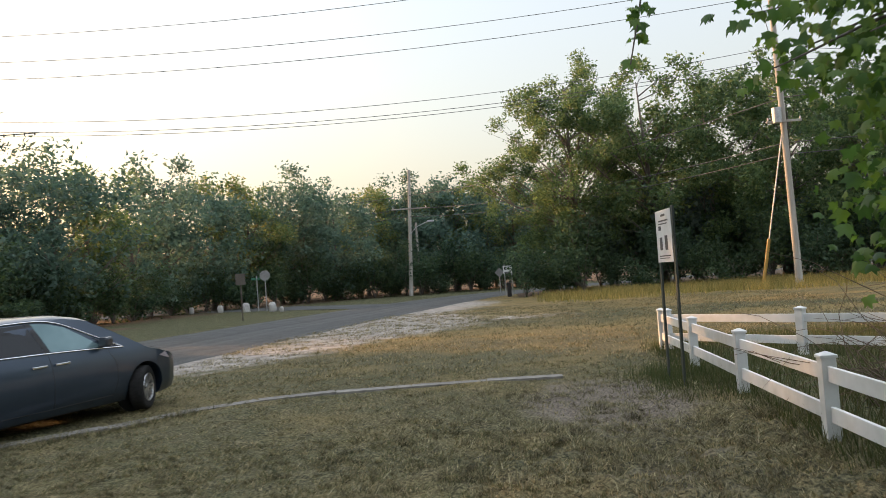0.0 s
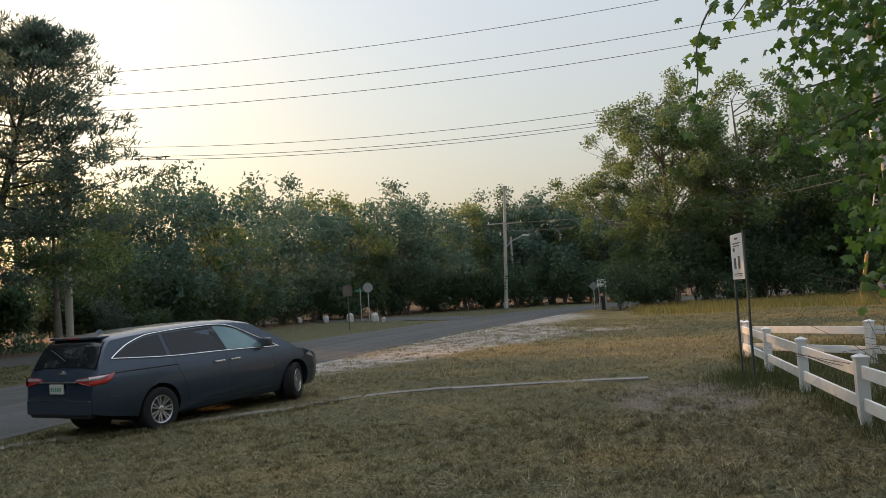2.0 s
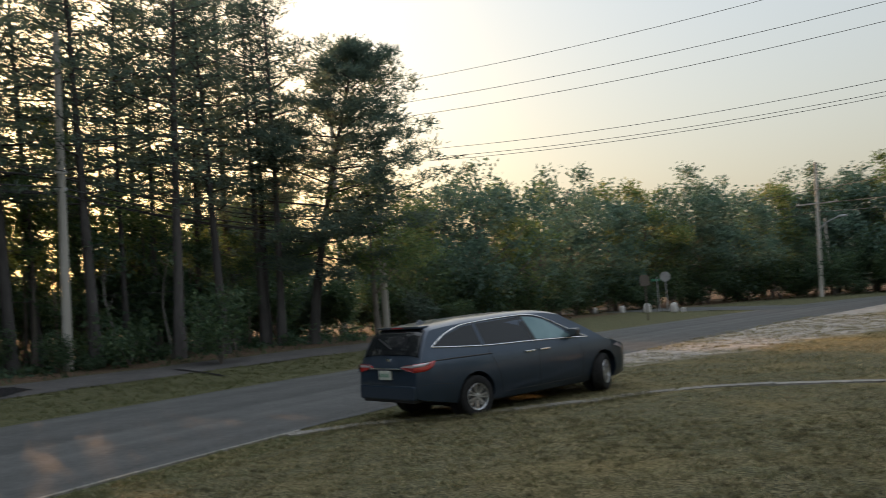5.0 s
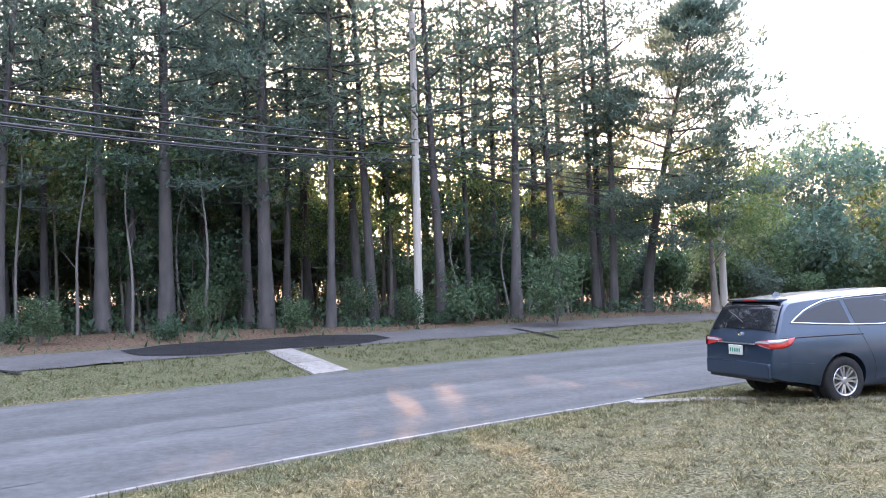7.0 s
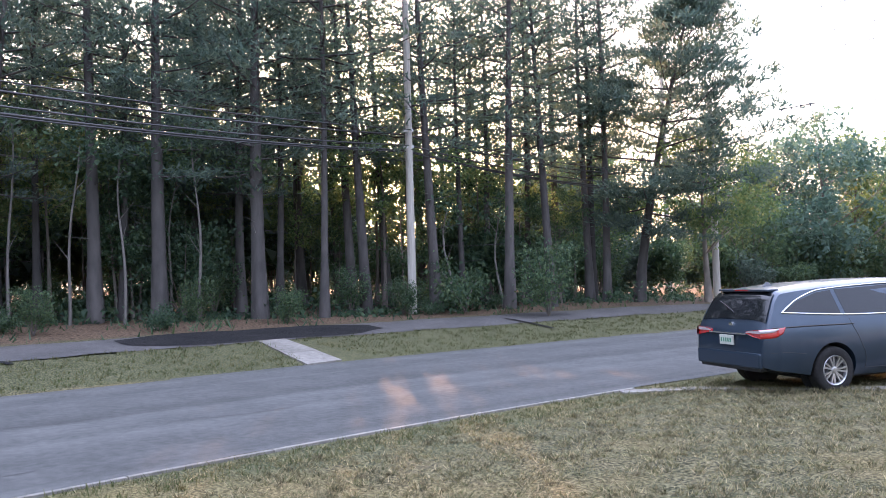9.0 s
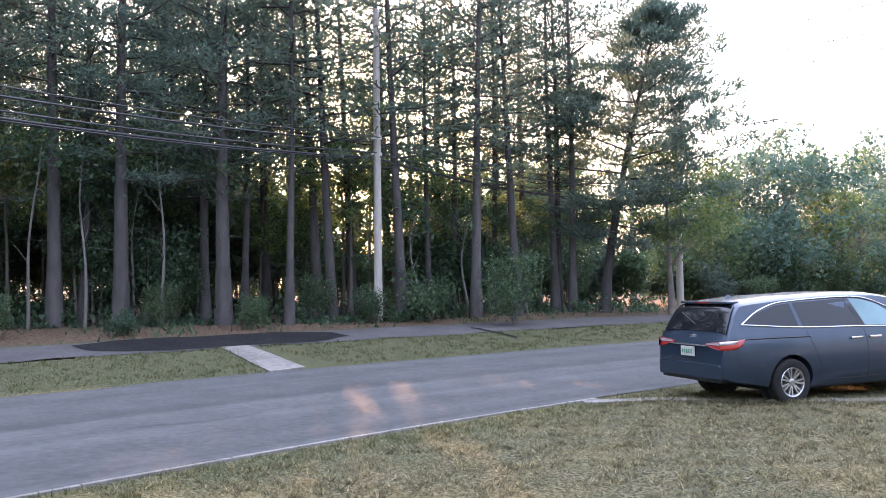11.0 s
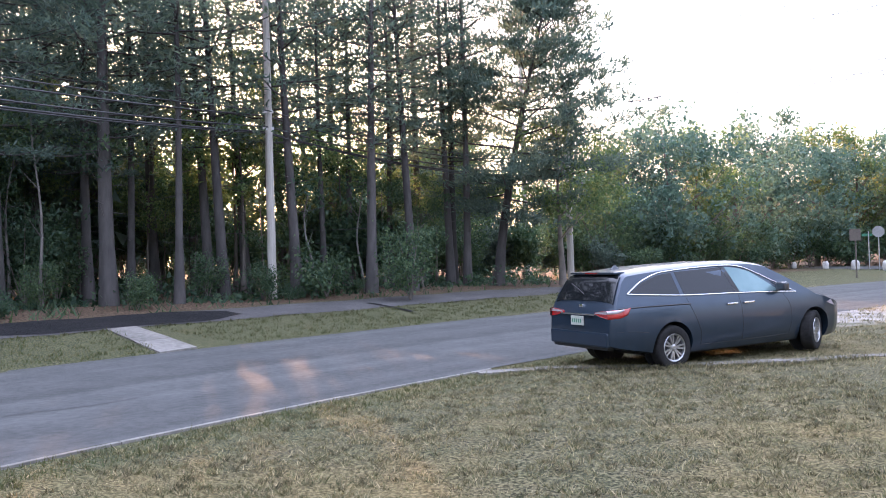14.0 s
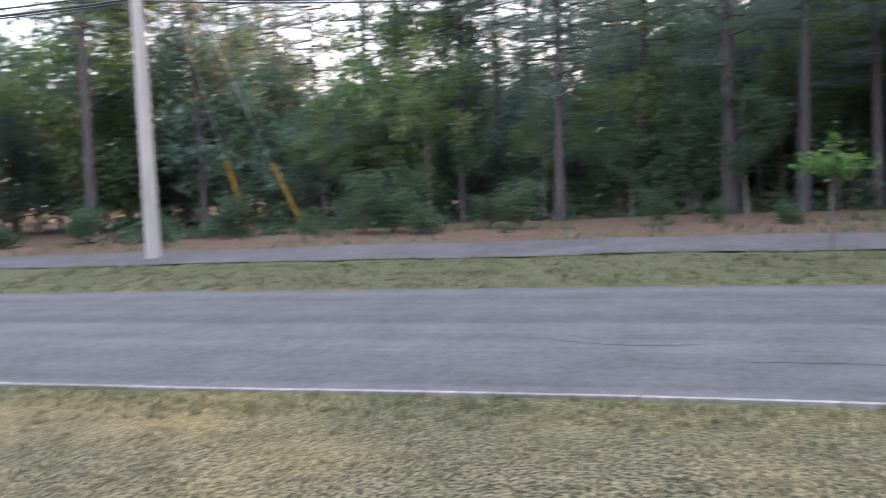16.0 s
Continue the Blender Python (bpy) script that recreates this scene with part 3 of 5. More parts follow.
def broadleaf_tree(seed, height, radius, low, n_leaf, size, mat, name="broadleaf_tree", label="full green broadleaf tree", thick=0.2, clusters=70, group="tree line",
                   bark=None, stretch_down=1.0, spread=0.16, squash=1.0):
    r = np.random.default_rng(seed)
    tree = thing(name, pose(0, 0, 0), label, "tree", group)
    h = np.linspace(0, height * 0.86, 7)
    t = h / h[-1]
    trunk = np.stack([0.06 * radius * np.sin(2.5 * t + seed), 0.06 * radius * np.sin(3.1 * t + 2 * seed), h], 1)
    runs = [(trunk, thick * (1 - 0.88 * t) + 0.05 * np.exp(-h / 0.4), 8)]
    cen, rad = [], []
    mid = height * (1 + low) / 2
    up = height * (1 - low) / 2
    for i in range(clusters):
        d = r.normal(size=3)
        d /= np.linalg.norm(d)
        q = r.uniform(0.25, 1.0) ** 0.45
        bulge = 1 + 0.28 * np.sin(3 * np.arctan2(d[1], d[0]) + seed) + r.normal(0, 0.13)
        c = np.array([d[0] * radius * q * bulge, d[1] * radius * q * bulge, mid + d[2] * up * q * (0.92 + 0.1 * bulge)])
        if d[2] < 0:
            c[:2] *= stretch_down
        cen.append(c)
        rad.append(radius * spread * r.uniform(0.7, 1.5))
        if i % 3 == 0:
            z0 = min(h[-1] * 0.97, max(height * low * 0.75, c[2] - np.linalg.norm(c[:2]) * r.uniform(0.5, 1.0)))
            b = np.array([np.interp(z0, h, trunk[:, 0]), np.interp(z0, h, trunk[:, 1]), z0])
            m1 = b + (c - b) * 0.5 + r.normal(0, 0.06 * radius, 3)
            w = thick * r.uniform(0.22, 0.42) * (1 - 0.5 * z0 / height)
            runs.append((np.stack([b, m1, c]), [w, w * 0.6, w * 0.15], 5))
            for _ in range(2):
                runs.append((np.stack([m1, c + r.normal(0, 0.12 * radius, 3)]), [w * 0.4, w * 0.08], 3))
    cen, rad = np.array(cen), np.array(rad)
    n_leaf, size = 2 * n_leaf, 0.74 * size
    pick = r.choice(clusters, n_leaf, p=rad ** 2 / (rad ** 2).sum())
    off = np.clip(r.normal(size=(n_leaf, 3)), -2.1, 2.1) * np.array([0.50, 0.50, 0.42 * squash])
    pts = cen[pick] + off * rad[pick][:, None]
    pts[:, 2] = np.maximum(pts[:, 2], 0.15 + 0.3 * r.uniform(0, 1, n_leaf))
    part("trunk", tubes("trunk", runs), bark or M_BARK, tree)
    part("crown", leaves("crown", pts, size, r, 0.62, 0.15), mat, tree)
    return tree


def shrub_plant(seed, height, radius, n_leaf, size, mat, label="dense green understorey shrub", name="shrub"):
    r = np.random.default_rng(seed)
    sh = thing(name, pose(0, 0, 0), label, "shrub", "understorey")
    runs, cen = [], []
    for i in range(9):
        a, q = r.uniform(0, 6.28), radius * r.uniform(0.25, 0.95)
        tip = np.array([np.cos(a) * q, np.sin(a) * q, height * r.uniform(0.45, 1.0)])
        runs.append((np.stack([[0, 0, 0], tip * [0.35, 0.35, 0.5], tip]), [0.03, 0.02, 0.005], 4))
        for w in (0.55, 0.8, 1.0):
            cen.append(tip * [w, w, w])
    cen = np.array(cen)
    n_leaf, size = 2 * n_leaf, 0.74 * size
    pts = cen[r.integers(0, len(cen), n_leaf)] + r.normal(0, 0.17 * radius, (n_leaf, 3)) * [1, 1, 0.8]
    pts[:, 2] = np.maximum(pts[:, 2], 0.05)
    part("stem", tubes("stem", runs), M_BARK, sh)
    part("leaf_mass", leaves("leaf_mass", pts, size, r, 0.6, 0.1), mat, sh)
    return sh


def place(ob, x, y, turn=0.0, size=1.0, lean=0.0, tall=1.0, sink=0.05):
    m = pose(x, y, land_at(x, y) - sink, lean, 0, turn) @ Matrix.Diagonal((size, size, size * tall, 1))
    return m


class Kinds:
    """Prototypes: the first use moves the prototype itself, later uses copy it."""

    def __init__(self, makers):
        self.makers, self.made, self.used = makers, {}, set()

    def put(self, i, m):
        i %= len(self.makers)
        if i not in self.made:
            self.made[i] = self.makers[i]()
        ob = self.made[i]
        loc, rot, sc = m.decompose()
        if i in self.used:
            ob = copy_thing(ob, Matrix.LocRotScale(loc, rot, None))
        self.used.add(i)
        ob.matrix_basis = Matrix.LocRotScale(loc, rot, sc)
        return ob


PINES = Kinds([lambda: pine_tree(1, 19, 0.30, 2.8, 3500, thick=0.25), lambda: pine_tree(2, 20, 0.36, 2.6, 2900, thick=0.2), lambda: pine_tree(3, 17.5, 0.27, 2.8, 3000, thick=0.17), lambda: pine_tree(4, 18.5, 0.40, 2.5, 2200, thick=0.13), lambda: pine_tree(6, 18.5, 0.34, 2.6, 2100, thick=0.19)])
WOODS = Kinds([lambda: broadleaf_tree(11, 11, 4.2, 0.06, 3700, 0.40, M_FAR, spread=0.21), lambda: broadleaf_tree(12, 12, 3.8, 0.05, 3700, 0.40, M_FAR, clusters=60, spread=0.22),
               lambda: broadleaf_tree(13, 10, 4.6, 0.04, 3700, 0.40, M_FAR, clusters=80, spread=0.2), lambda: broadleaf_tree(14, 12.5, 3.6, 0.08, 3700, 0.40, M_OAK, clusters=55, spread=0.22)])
SHRUBS = Kinds([lambda: shrub_plant(21, 2.2, 1.5, 1100, 0.19, M_SHRUB), lambda: shrub_plant(22, 1.5, 1.4, 1000, 0.18, M_SHRUB), lambda: shrub_plant(23, 3.2, 1.7, 1400, 0.2, M_SHRUB)])
SAPLINGS = Kinds([lambda: broadleaf_tree(31, 5.5, 1.6, 0.3, 1500, 0.17, M_SHRUB, "sapling", "thin understorey sapling with sparse leaves", 0.045, 26, "understorey", M_BARK, spread=0.2),
                  lambda: broadleaf_tree(32, 7.5, 1.9, 0.35, 2000, 0.18, M_OAK, "sapling", "slender young tree under the pines", 0.06, 30, "understorey", M_BARK, spread=0.2)])


def polar(az, dist):
    """A place by its bearing to the left of +y and its distance from the lawn's middle."""
    return -0.5 - dist * math.sin(radians(az)), dist * math.cos(radians(az))


# pines along the wood's front edge
front = [(95.6, 26.5, 1), (91.5, 27.5, 2), (88.4, 26.6, 1), (85.4, 28, 3), (82.1, 26.8, 2), (79.2, 28.5, 3), (76.4, 27.0, 1), (74.6, 27.6, 3), (72.5, 26.6, 0), (70.2, 31, 2), (67.0, 28.6, 2), (65.7, 26.8, 0), (64.6, 28.6, 3), (61.4, 26.4, 3),
         (59.6, 30, 2), (58.7, 28, 1), (57.2, 31, 2), (55.4, 33, 3), (53.9, 28.6, 2), (52.2, 31, 3), (50.4, 33, 3), (49.0, 30.2, 1), (47.4, 33.5, 3), (45.9, 31.5, 2), (43.4, 35, 1), (81.5, 30, 1), (68.4, 33, 2), (63.0, 33, 1), (54.6, 35, 1),
         (100, 27, 0), (105, 29, 1), (111, 26, 2), (117, 30, 3), (87.0, 31.5, 2), (93.2, 34, 0), (98, 33, 2)]
for az, d, k in front:
    x, y = polar(az, d)
    # the part of the wood that the low sun shines through is thinner
    PINES.put(4 if 42 < az < 62.5 and k < 3 else k, place(None, x, y, random.uniform(0, 360), random.uniform(0.92, 1.08) * (1.0 if az < 80 else 0.9), tall=0.8))
# deeper rows
for i in range(40):
    az = 42 + 78 * ((i * 0.618) % 1)
    d = random.uniform(34, 56)
    x, y = polar(az, d)
    if (az > 102 and i % 3) or (az > 66 and i % 2) or (44 < az < 62 and i % 2):
        continue
    PINES.put(3 + i // 2 % 2 if 42 < az < 62 else i % 4, place(None, x, y, random.uniform(0, 360), random.uniform(0.85, 1.1) * (1.0 if az < 85 else 0.85), tall=0.88))
for i in range(20):
    x, y = polar(104 + 37 * ((i * 0.618 + 0.2) % 1), random.uniform(30, 42))
    PINES.put(3 - 2 * (i % 2), place(None, x, y, random.uniform(0, 360), random.uniform(0.66, 0.92)))
for i, (az, d, k) in enumerate([(67.5, 38, 1.0), (71.5, 36, 0.95), (62.6, 38, 0.95), (52.8, 39, 0.9), (51.2, 44, 0.95), (74.8, 37, 0.95), (79.0, 35, 0.9), (69.0, 44, 1.05), (76.5, 43, 1.0)]):
    x, y = polar(az, d)
    PINES.put(4 if az < 63 else (i + 1) % 4, place(None, x, y, 67 * i, k, tall=0.86))
# the lone pine at the wood's corner and its neighbours
lone = pine_tree(5, 12.6, 0.24, 5.6, 19000, label="broad dark pine at the corner of the wood", thick=0.22, dead=4, cone=True, tilt=(1.9, 1.5))
lone.matrix_basis = place(None, -23.0, 26.9, 0, 1.0)
for az, d, s in ((42.2, 34.5, 0.85), (45.3, 37, 0.95)):
    x, y = polar(az, d)
    PINES.put(2 if s < 0.8 else 1, place(None, x, y, 77 * d, s))
corner = [broadleaf_tree(41, 7.2, 3.3, 0.38, 4200, 0.2, M_OAK, label="spreading oak at the wood's corner with thin foliage", thick=0.16, clusters=46)]
corner[0].matrix_basis = place(None, -21.6, 29.5, 10)
# understorey
for i in range(62):
    az = 40 + 84 * ((i * 0.618 + 0.13) % 1)
    d = (27.5 if az > 46 else 34) + 13 * random.random() ** 1.3
    x, y = polar(az, d)
    if 46 < az < 62 and i % 3 == 0:
        continue
    SHRUBS.put(i, place(None, x, y, random.uniform(0, 360), random.uniform(0.6, 1.15)))
for i in range(44):
    az = 42 + 80 * ((i * 0.618 + 0.4) % 1)
    d = random.uniform(27.5, 40) if az > 47 else random.uniform(34, 44)
    x, y = polar(az, d)
    if 48 < az < 60 and i % 2:
        continue
    SAPLINGS.put(i, place(None, x, y, random.uniform(0, 360), random.uniform(0.7, 1.15) if not 48 < az < 63 else random.uniform(0.65, 0.95)))
# leafy saplings that the low sun strikes from behind
for i, (x, y, k) in enumerate([(-27.9, 19.6, 1.05), (-26.4, 21.0, 1.0), (-25.2, 22.3, 0.95), (-29.8, 21.8, 1.15), (-24.4, 23.6, 0.85), (-28.6, 23.6, 1.1), (-27.0, 18.0, 0.7)]):
    SAPLINGS.put(i, place(None, x, y, 53 * i, k))
for x, y, k in ((-25.6, 15.9, 1.15), (-27.2, 16.6, 1.2)):
    SAPLINGS.put(1, place(None, x, y, 40 * k, k))
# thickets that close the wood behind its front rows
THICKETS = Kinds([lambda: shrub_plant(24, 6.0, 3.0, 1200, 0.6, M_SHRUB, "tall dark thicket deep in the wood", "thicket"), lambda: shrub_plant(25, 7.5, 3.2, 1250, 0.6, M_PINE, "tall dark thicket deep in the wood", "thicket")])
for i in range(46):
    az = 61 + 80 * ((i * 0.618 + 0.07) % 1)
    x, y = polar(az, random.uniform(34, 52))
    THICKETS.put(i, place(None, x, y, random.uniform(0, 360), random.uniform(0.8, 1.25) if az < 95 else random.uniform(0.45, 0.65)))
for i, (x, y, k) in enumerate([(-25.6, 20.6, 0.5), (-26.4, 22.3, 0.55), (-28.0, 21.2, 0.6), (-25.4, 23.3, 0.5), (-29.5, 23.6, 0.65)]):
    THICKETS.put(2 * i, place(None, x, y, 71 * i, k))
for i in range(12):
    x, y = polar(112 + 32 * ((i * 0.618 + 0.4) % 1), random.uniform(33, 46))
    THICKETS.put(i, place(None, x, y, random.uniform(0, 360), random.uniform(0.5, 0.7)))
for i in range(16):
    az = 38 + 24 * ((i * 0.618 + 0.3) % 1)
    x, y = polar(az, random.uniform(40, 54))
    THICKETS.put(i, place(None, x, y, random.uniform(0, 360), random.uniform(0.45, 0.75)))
# broadleaf trees in the southern part of the wood
for i in range(16):
    az = 84 + 48 * ((i * 0.618 + 0.21) % 1)
    x, y = polar(az, random.uniform(30, 42))
    WOODS.put(i, place(None, x, y, random.uniform(0, 360), random.uniform(0.5, 0.72) if az < 97 else random.uniform(0.38, 0.5)))
for i in range(40):
    k = np.abs(LINE[:, 1] - (-34 + 1.35 * i)).argmin()
    q = LINE[k] - NOR[k] * (HALF + random.uniform(7.0, 8.6))
    if i % 4 != 2 or i < 20:
        SHRUBS.put(i, place(None, q[0] + random.uniform(-0.8, 0.8), q[1] + random.uniform(-0.6, 0.6), random.uniform(0, 360), random.uniform(0.25, 0.6)))
for i in range(26):
    az = 72 + 62 * ((i * 0.618 + 0.55) % 1)
    x, y = polar(az, random.uniform(26.0, 31.0) * np.interp(az, [72, 110, 134], [1, 1.0, 1.05]))
    SAPLINGS.put(i, place(None, x, y, random.uniform(0, 360), random.uniform(0.9, 1.3) if az < 97 else random.uniform(0.5, 0.8)))
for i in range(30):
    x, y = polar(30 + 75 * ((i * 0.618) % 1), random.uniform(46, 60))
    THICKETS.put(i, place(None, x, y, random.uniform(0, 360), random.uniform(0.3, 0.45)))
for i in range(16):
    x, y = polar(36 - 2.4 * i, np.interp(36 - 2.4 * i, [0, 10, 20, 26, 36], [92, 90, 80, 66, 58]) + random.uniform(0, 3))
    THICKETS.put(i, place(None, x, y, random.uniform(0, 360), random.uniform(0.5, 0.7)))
for i, (az, d, k) in enumerate([(44.5, 50, 0.75), (46.5, 55, 0.85), (48.5, 51, 0.72), (42.0, 47, 0.7), (49.4, 61, 0.8), (45.2, 60, 0.85)]):
    x, y = polar(az, d)
    WOODS.put(i, place(None, x, y, 80 * i, k))
for i, (az, d, k) in enumerate([(96.5, 37, 0.95), (99.0, 40, 1.0), (101.5, 36, 0.95), (104.0, 41, 0.9), (92.5, 40, 0.95), (88.5, 42, 0.95), (84.0, 43, 0.95), (107.5, 38, 0.7), (79.5, 45, 0.95)]):
    x, y = polar(az, d)
    WOODS.put(i + 2, place(None, x, y, 61 * i, k))
for i, (az, d, k) in enumerate([(133, 34, 0.72), (137, 37, 0.78), (141, 34, 0.78), (145, 38, 0.85), (149, 36, 0.8), (128, 39, 0.75)]):
    x, y = polar(az, d)
    WOODS.put(i + 1, place(None, x, y, 47 * i, k))
# trees that stand behind the lawn
for i in range(13):
    x, y = polar(172 + 11.5 * i, random.uniform(30, 36))
    if abs(road_side(x, y)[0]) > 8:
        WOODS.put(i, place(None, x, y, random.uniform(0, 360), random.uniform(0.75, 1.0)))
for i in range(14):
    x, y = polar(112 + 40 * ((i * 0.618) % 1), random.uniform(30, 46))
    WOODS.put(i + 1, place(None, x, y, random.uniform(0, 360), random.uniform(0.45, 0.7)))
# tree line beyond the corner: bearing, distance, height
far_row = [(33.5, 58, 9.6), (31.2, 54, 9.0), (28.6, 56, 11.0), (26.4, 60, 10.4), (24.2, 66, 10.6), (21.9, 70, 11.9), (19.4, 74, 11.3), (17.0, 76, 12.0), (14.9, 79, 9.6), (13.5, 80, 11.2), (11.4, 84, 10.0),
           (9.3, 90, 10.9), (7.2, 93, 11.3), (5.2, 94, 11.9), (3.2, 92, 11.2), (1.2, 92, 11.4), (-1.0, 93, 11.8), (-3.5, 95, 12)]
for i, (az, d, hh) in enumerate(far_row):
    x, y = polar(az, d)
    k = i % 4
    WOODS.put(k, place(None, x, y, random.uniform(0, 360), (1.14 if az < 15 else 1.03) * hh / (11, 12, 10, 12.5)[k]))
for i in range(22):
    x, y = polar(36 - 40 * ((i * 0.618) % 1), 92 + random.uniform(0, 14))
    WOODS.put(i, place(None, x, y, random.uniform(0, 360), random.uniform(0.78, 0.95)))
for i, az in enumerate(np.linspace(35, -1, 34)):
    x, y = polar(az, np.interp(az, [0, 10, 20, 26, 35], [86, 82, 69, 55, 47]) + random.uniform(-1, 3))
    SHRUBS.put(i, place(None, x, y, random.uniform(0, 360), random.uniform(1.1, 1.9)))
# the big oak over the road's bend and the wood beside it
oak = broadleaf_tree(51, 17.0, 5.4, 0.04, 27000, 0.25, M_OAK, "oak_tree", "large oak, warm-lit, with gaps in its crown", 0.3, 190, "field-edge trees", stretch_down=0.9, spread=0.12)
oak.matrix_basis = place(None, 4.6, 60.5, 20)
RIGHT = Kinds([lambda: broadleaf_tree(52, 15, 5.0, 0.06, 10500, 0.3, M_OAK, "oak_tree", "leafy oak at the field's edge", 0.26, 100, "field-edge trees", spread=0.14),
               lambda: broadleaf_tree(53, 13, 4.6, 0.05, 10000, 0.3, M_OAK, "oak_tree", "dark leafy tree at the field's edge", 0.24, 90, "field-edge trees", spread=0.15)])
for i, (x, y, s) in enumerate([(10.3, 61.5, 1.14), (14.4, 60, 1.12), (18.5, 57, 1.0), (23.5, 55, 1.05), (28, 52, 1.0), (12, 67, 1.0), (20, 64, 1.05), (27, 60, 1.1), (34, 52, 1.0)]):
    RIGHT.put(i, place(None, x, y, 70 * i, s))
for i in range(12):
    x = 5.0 + 2.6 * i
    THICKETS.put(i, place(None, x, 63.5 - 0.32 * x + random.uniform(-1, 1), random.uniform(0, 360), random.uniform(0.7, 0.95)))
for i in range(11):
    x = 7.0 + 2.9 * i
    THICKETS.put(i + 1, place(None, x, 69.5 - 0.3 * x + random.uniform(-1, 1), random.uniform(0, 360), random.uniform(0.85, 1.1)))
for i in range(16):
    x = 1.0 + 1.9 * i
    SHRUBS.put(i, place(None, x, 58.5 - 0.28 * x + random.uniform(-1, 1.5), random.uniform(0, 360), random.uniform(1.0, 1.7)))

# ---- the parked minivan ----
W_Z = ([0.16, 0.26, 0.40, 0.62, 0.85, 1.0, 1.08, 1.35, 1.60, 1.67, 1.75], [0.80, 0.90, 0.965, 1.0, 0.995, 0.975, 0.955, 0.856, 0.765, 0.72, 0.62])
W_U = ([0, 0.06, 0.2, 0.5, 1.2, 3.8, 4.3, 4.62, 4.80, 4.92, 4.98], [0.80, 0.88, 0.95, 0.985, 1.0, 1.0, 0.98, 0.91, 0.81, 0.68, 0.52])
TOP_U = ([0, 0.03, 0.07, 0.16, 0.27, 0.36, 0.42, 0.6, 1.2, 2.2, 2.8, 3.15, 3.6, 4.0, 4.12, 4.4, 4.66, 4.82, 4.93, 4.98],
         [0.80, 0.98, 1.08, 1.30, 1.54, 1.64, 1.66, 1.68, 1.725, 1.745, 1.73, 1.67, 1.42, 1.18, 1.10, 1.02, 0.94, 0.85, 0.73, 0.60])
LOW_U = ([0, 0.12, 0.5, 0.9, 4.5, 4.85, 4.98], [0.47, 0.42, 0.34, 0.24, 0.20, 0.25, 0.38])
REAR_AXLE = 1.05
LONG = 1.15          # the body is drawn short and lengthened at the end


def van_y(u, z):
    return float(np.interp(z, *W_Z) * np.interp(u, *W_U))


def van_top(u, y):
    z1 = float(np.interp(u, *TOP_U))
    zc = z1 - 0.07
    yt = van_y(u, zc)
    return zc + 0.07 * (1 - min(1, abs(y) / yt) ** 5.0)


def van_body_mesh():
    us = np.unique(np.concatenate([np.linspace(0, 0.6, 22), np.linspace(0.6, 4.2, 40), np.linspace(4.2, 4.98, 22)]))
    rings = []
    for u in us:
        z0, z1 = float(np.interp(u, *LOW_U)), float(np.interp(u, *TOP_U))
        zc = z1 - 0.07
        half = [(0.0, z0), (0.45, z0), (0.9 * van_y(u, z0), z0)]
        for q in np.linspace(0, 1, 15):
            z = z0 + 0.02 + (zc - z0 - 0.02) * q
            half.append((van_y(u, z), z))
        yt = van_y(u, zc)
        for q in (0.95, 0.88, 0.76, 0.6, 0.4, 0.2, 0.0):
            half.append((yt * q, van_top(u, yt * q)))
        ring = [(u - REAR_AXLE, -y, z) for y, z in half] + [(u - REAR_AXLE, y, z) for y, z in half[-2:0:-1]]
        rings.append(ring)
    k, n = len(rings[0]), len(rings)
    bm = bmesh.new()
    vs = [[bm.verts.new(p) for p in r] for r in rings]
    for a in range(n - 1):
        for b in range(k):
            bm.faces.new((vs[a][b], vs[a + 1][b], vs[a + 1][(b + 1) % k], vs[a][(b + 1) % k]))
    bm.faces.new(vs[0][::-1])
    bm.faces.new(vs[-1])
    bmesh.ops.recalc_face_normals(bm, faces=bm.faces)
    return bm


def side_patch(points, lift=0.006, side=-1):
    """A panel lying on the van's flank; points are (along, height)."""
    bm = bmesh.new()
    p = [Vector(q) for q in points]
    fine = []
    for a, b in zip(p, p[1:] + p[:1]):
        n = max(1, int((b - a).length / 0.12))
        fine += [a + (b - a) * i / n for i in range(n)]
    vs = [bm.verts.new((q.x - REAR_AXLE, side * (van_y(q.x, q.y) + lift), q.y)) for q in fine]
    f = bm.faces.new(vs)
    bmesh.ops.triangulate(bm, faces=[f])
    return bm


def side_band(us, lows, highs, lift=0.012, side=-1, rows=5):
    """A curved strip that follows the van's flank between two edges, with its rim turned in."""
    bm = bmesh.new()
    grid = []
    for u, z0, z1 in zip(us, lows, highs):
        col = [bm.verts.new((u - REAR_AXLE, side * (van_y(u, z0) - 0.004), z0))]
        for q in np.linspace(0.06, 0.94, rows):
            z = z0 + (z1 - z0) * q
            col.append(bm.verts.new((u - REAR_AXLE, side * (van_y(u, z) + lift), z)))
        col.append(bm.verts.new((u - REAR_AXLE, side * (van_y(u, z1) - 0.004), z1)))
        grid.append(col)
    for a, b in zip(grid, grid[1:]):
        for j in range(len(a) - 1):
            bm.faces.new((a[j], b[j], b[j + 1], a[j + 1]))
    return bm


def side_line(points, lift=0.004, side=-1, radius=0.006, name="line"):
    p = smooth_line(points, 0.06)
    xyz = np.array([(u - REAR_AXLE, side * (van_y(u, z) + lift), z) for u, z in p])
    return tubes(name, [(xyz, radius, 5)])


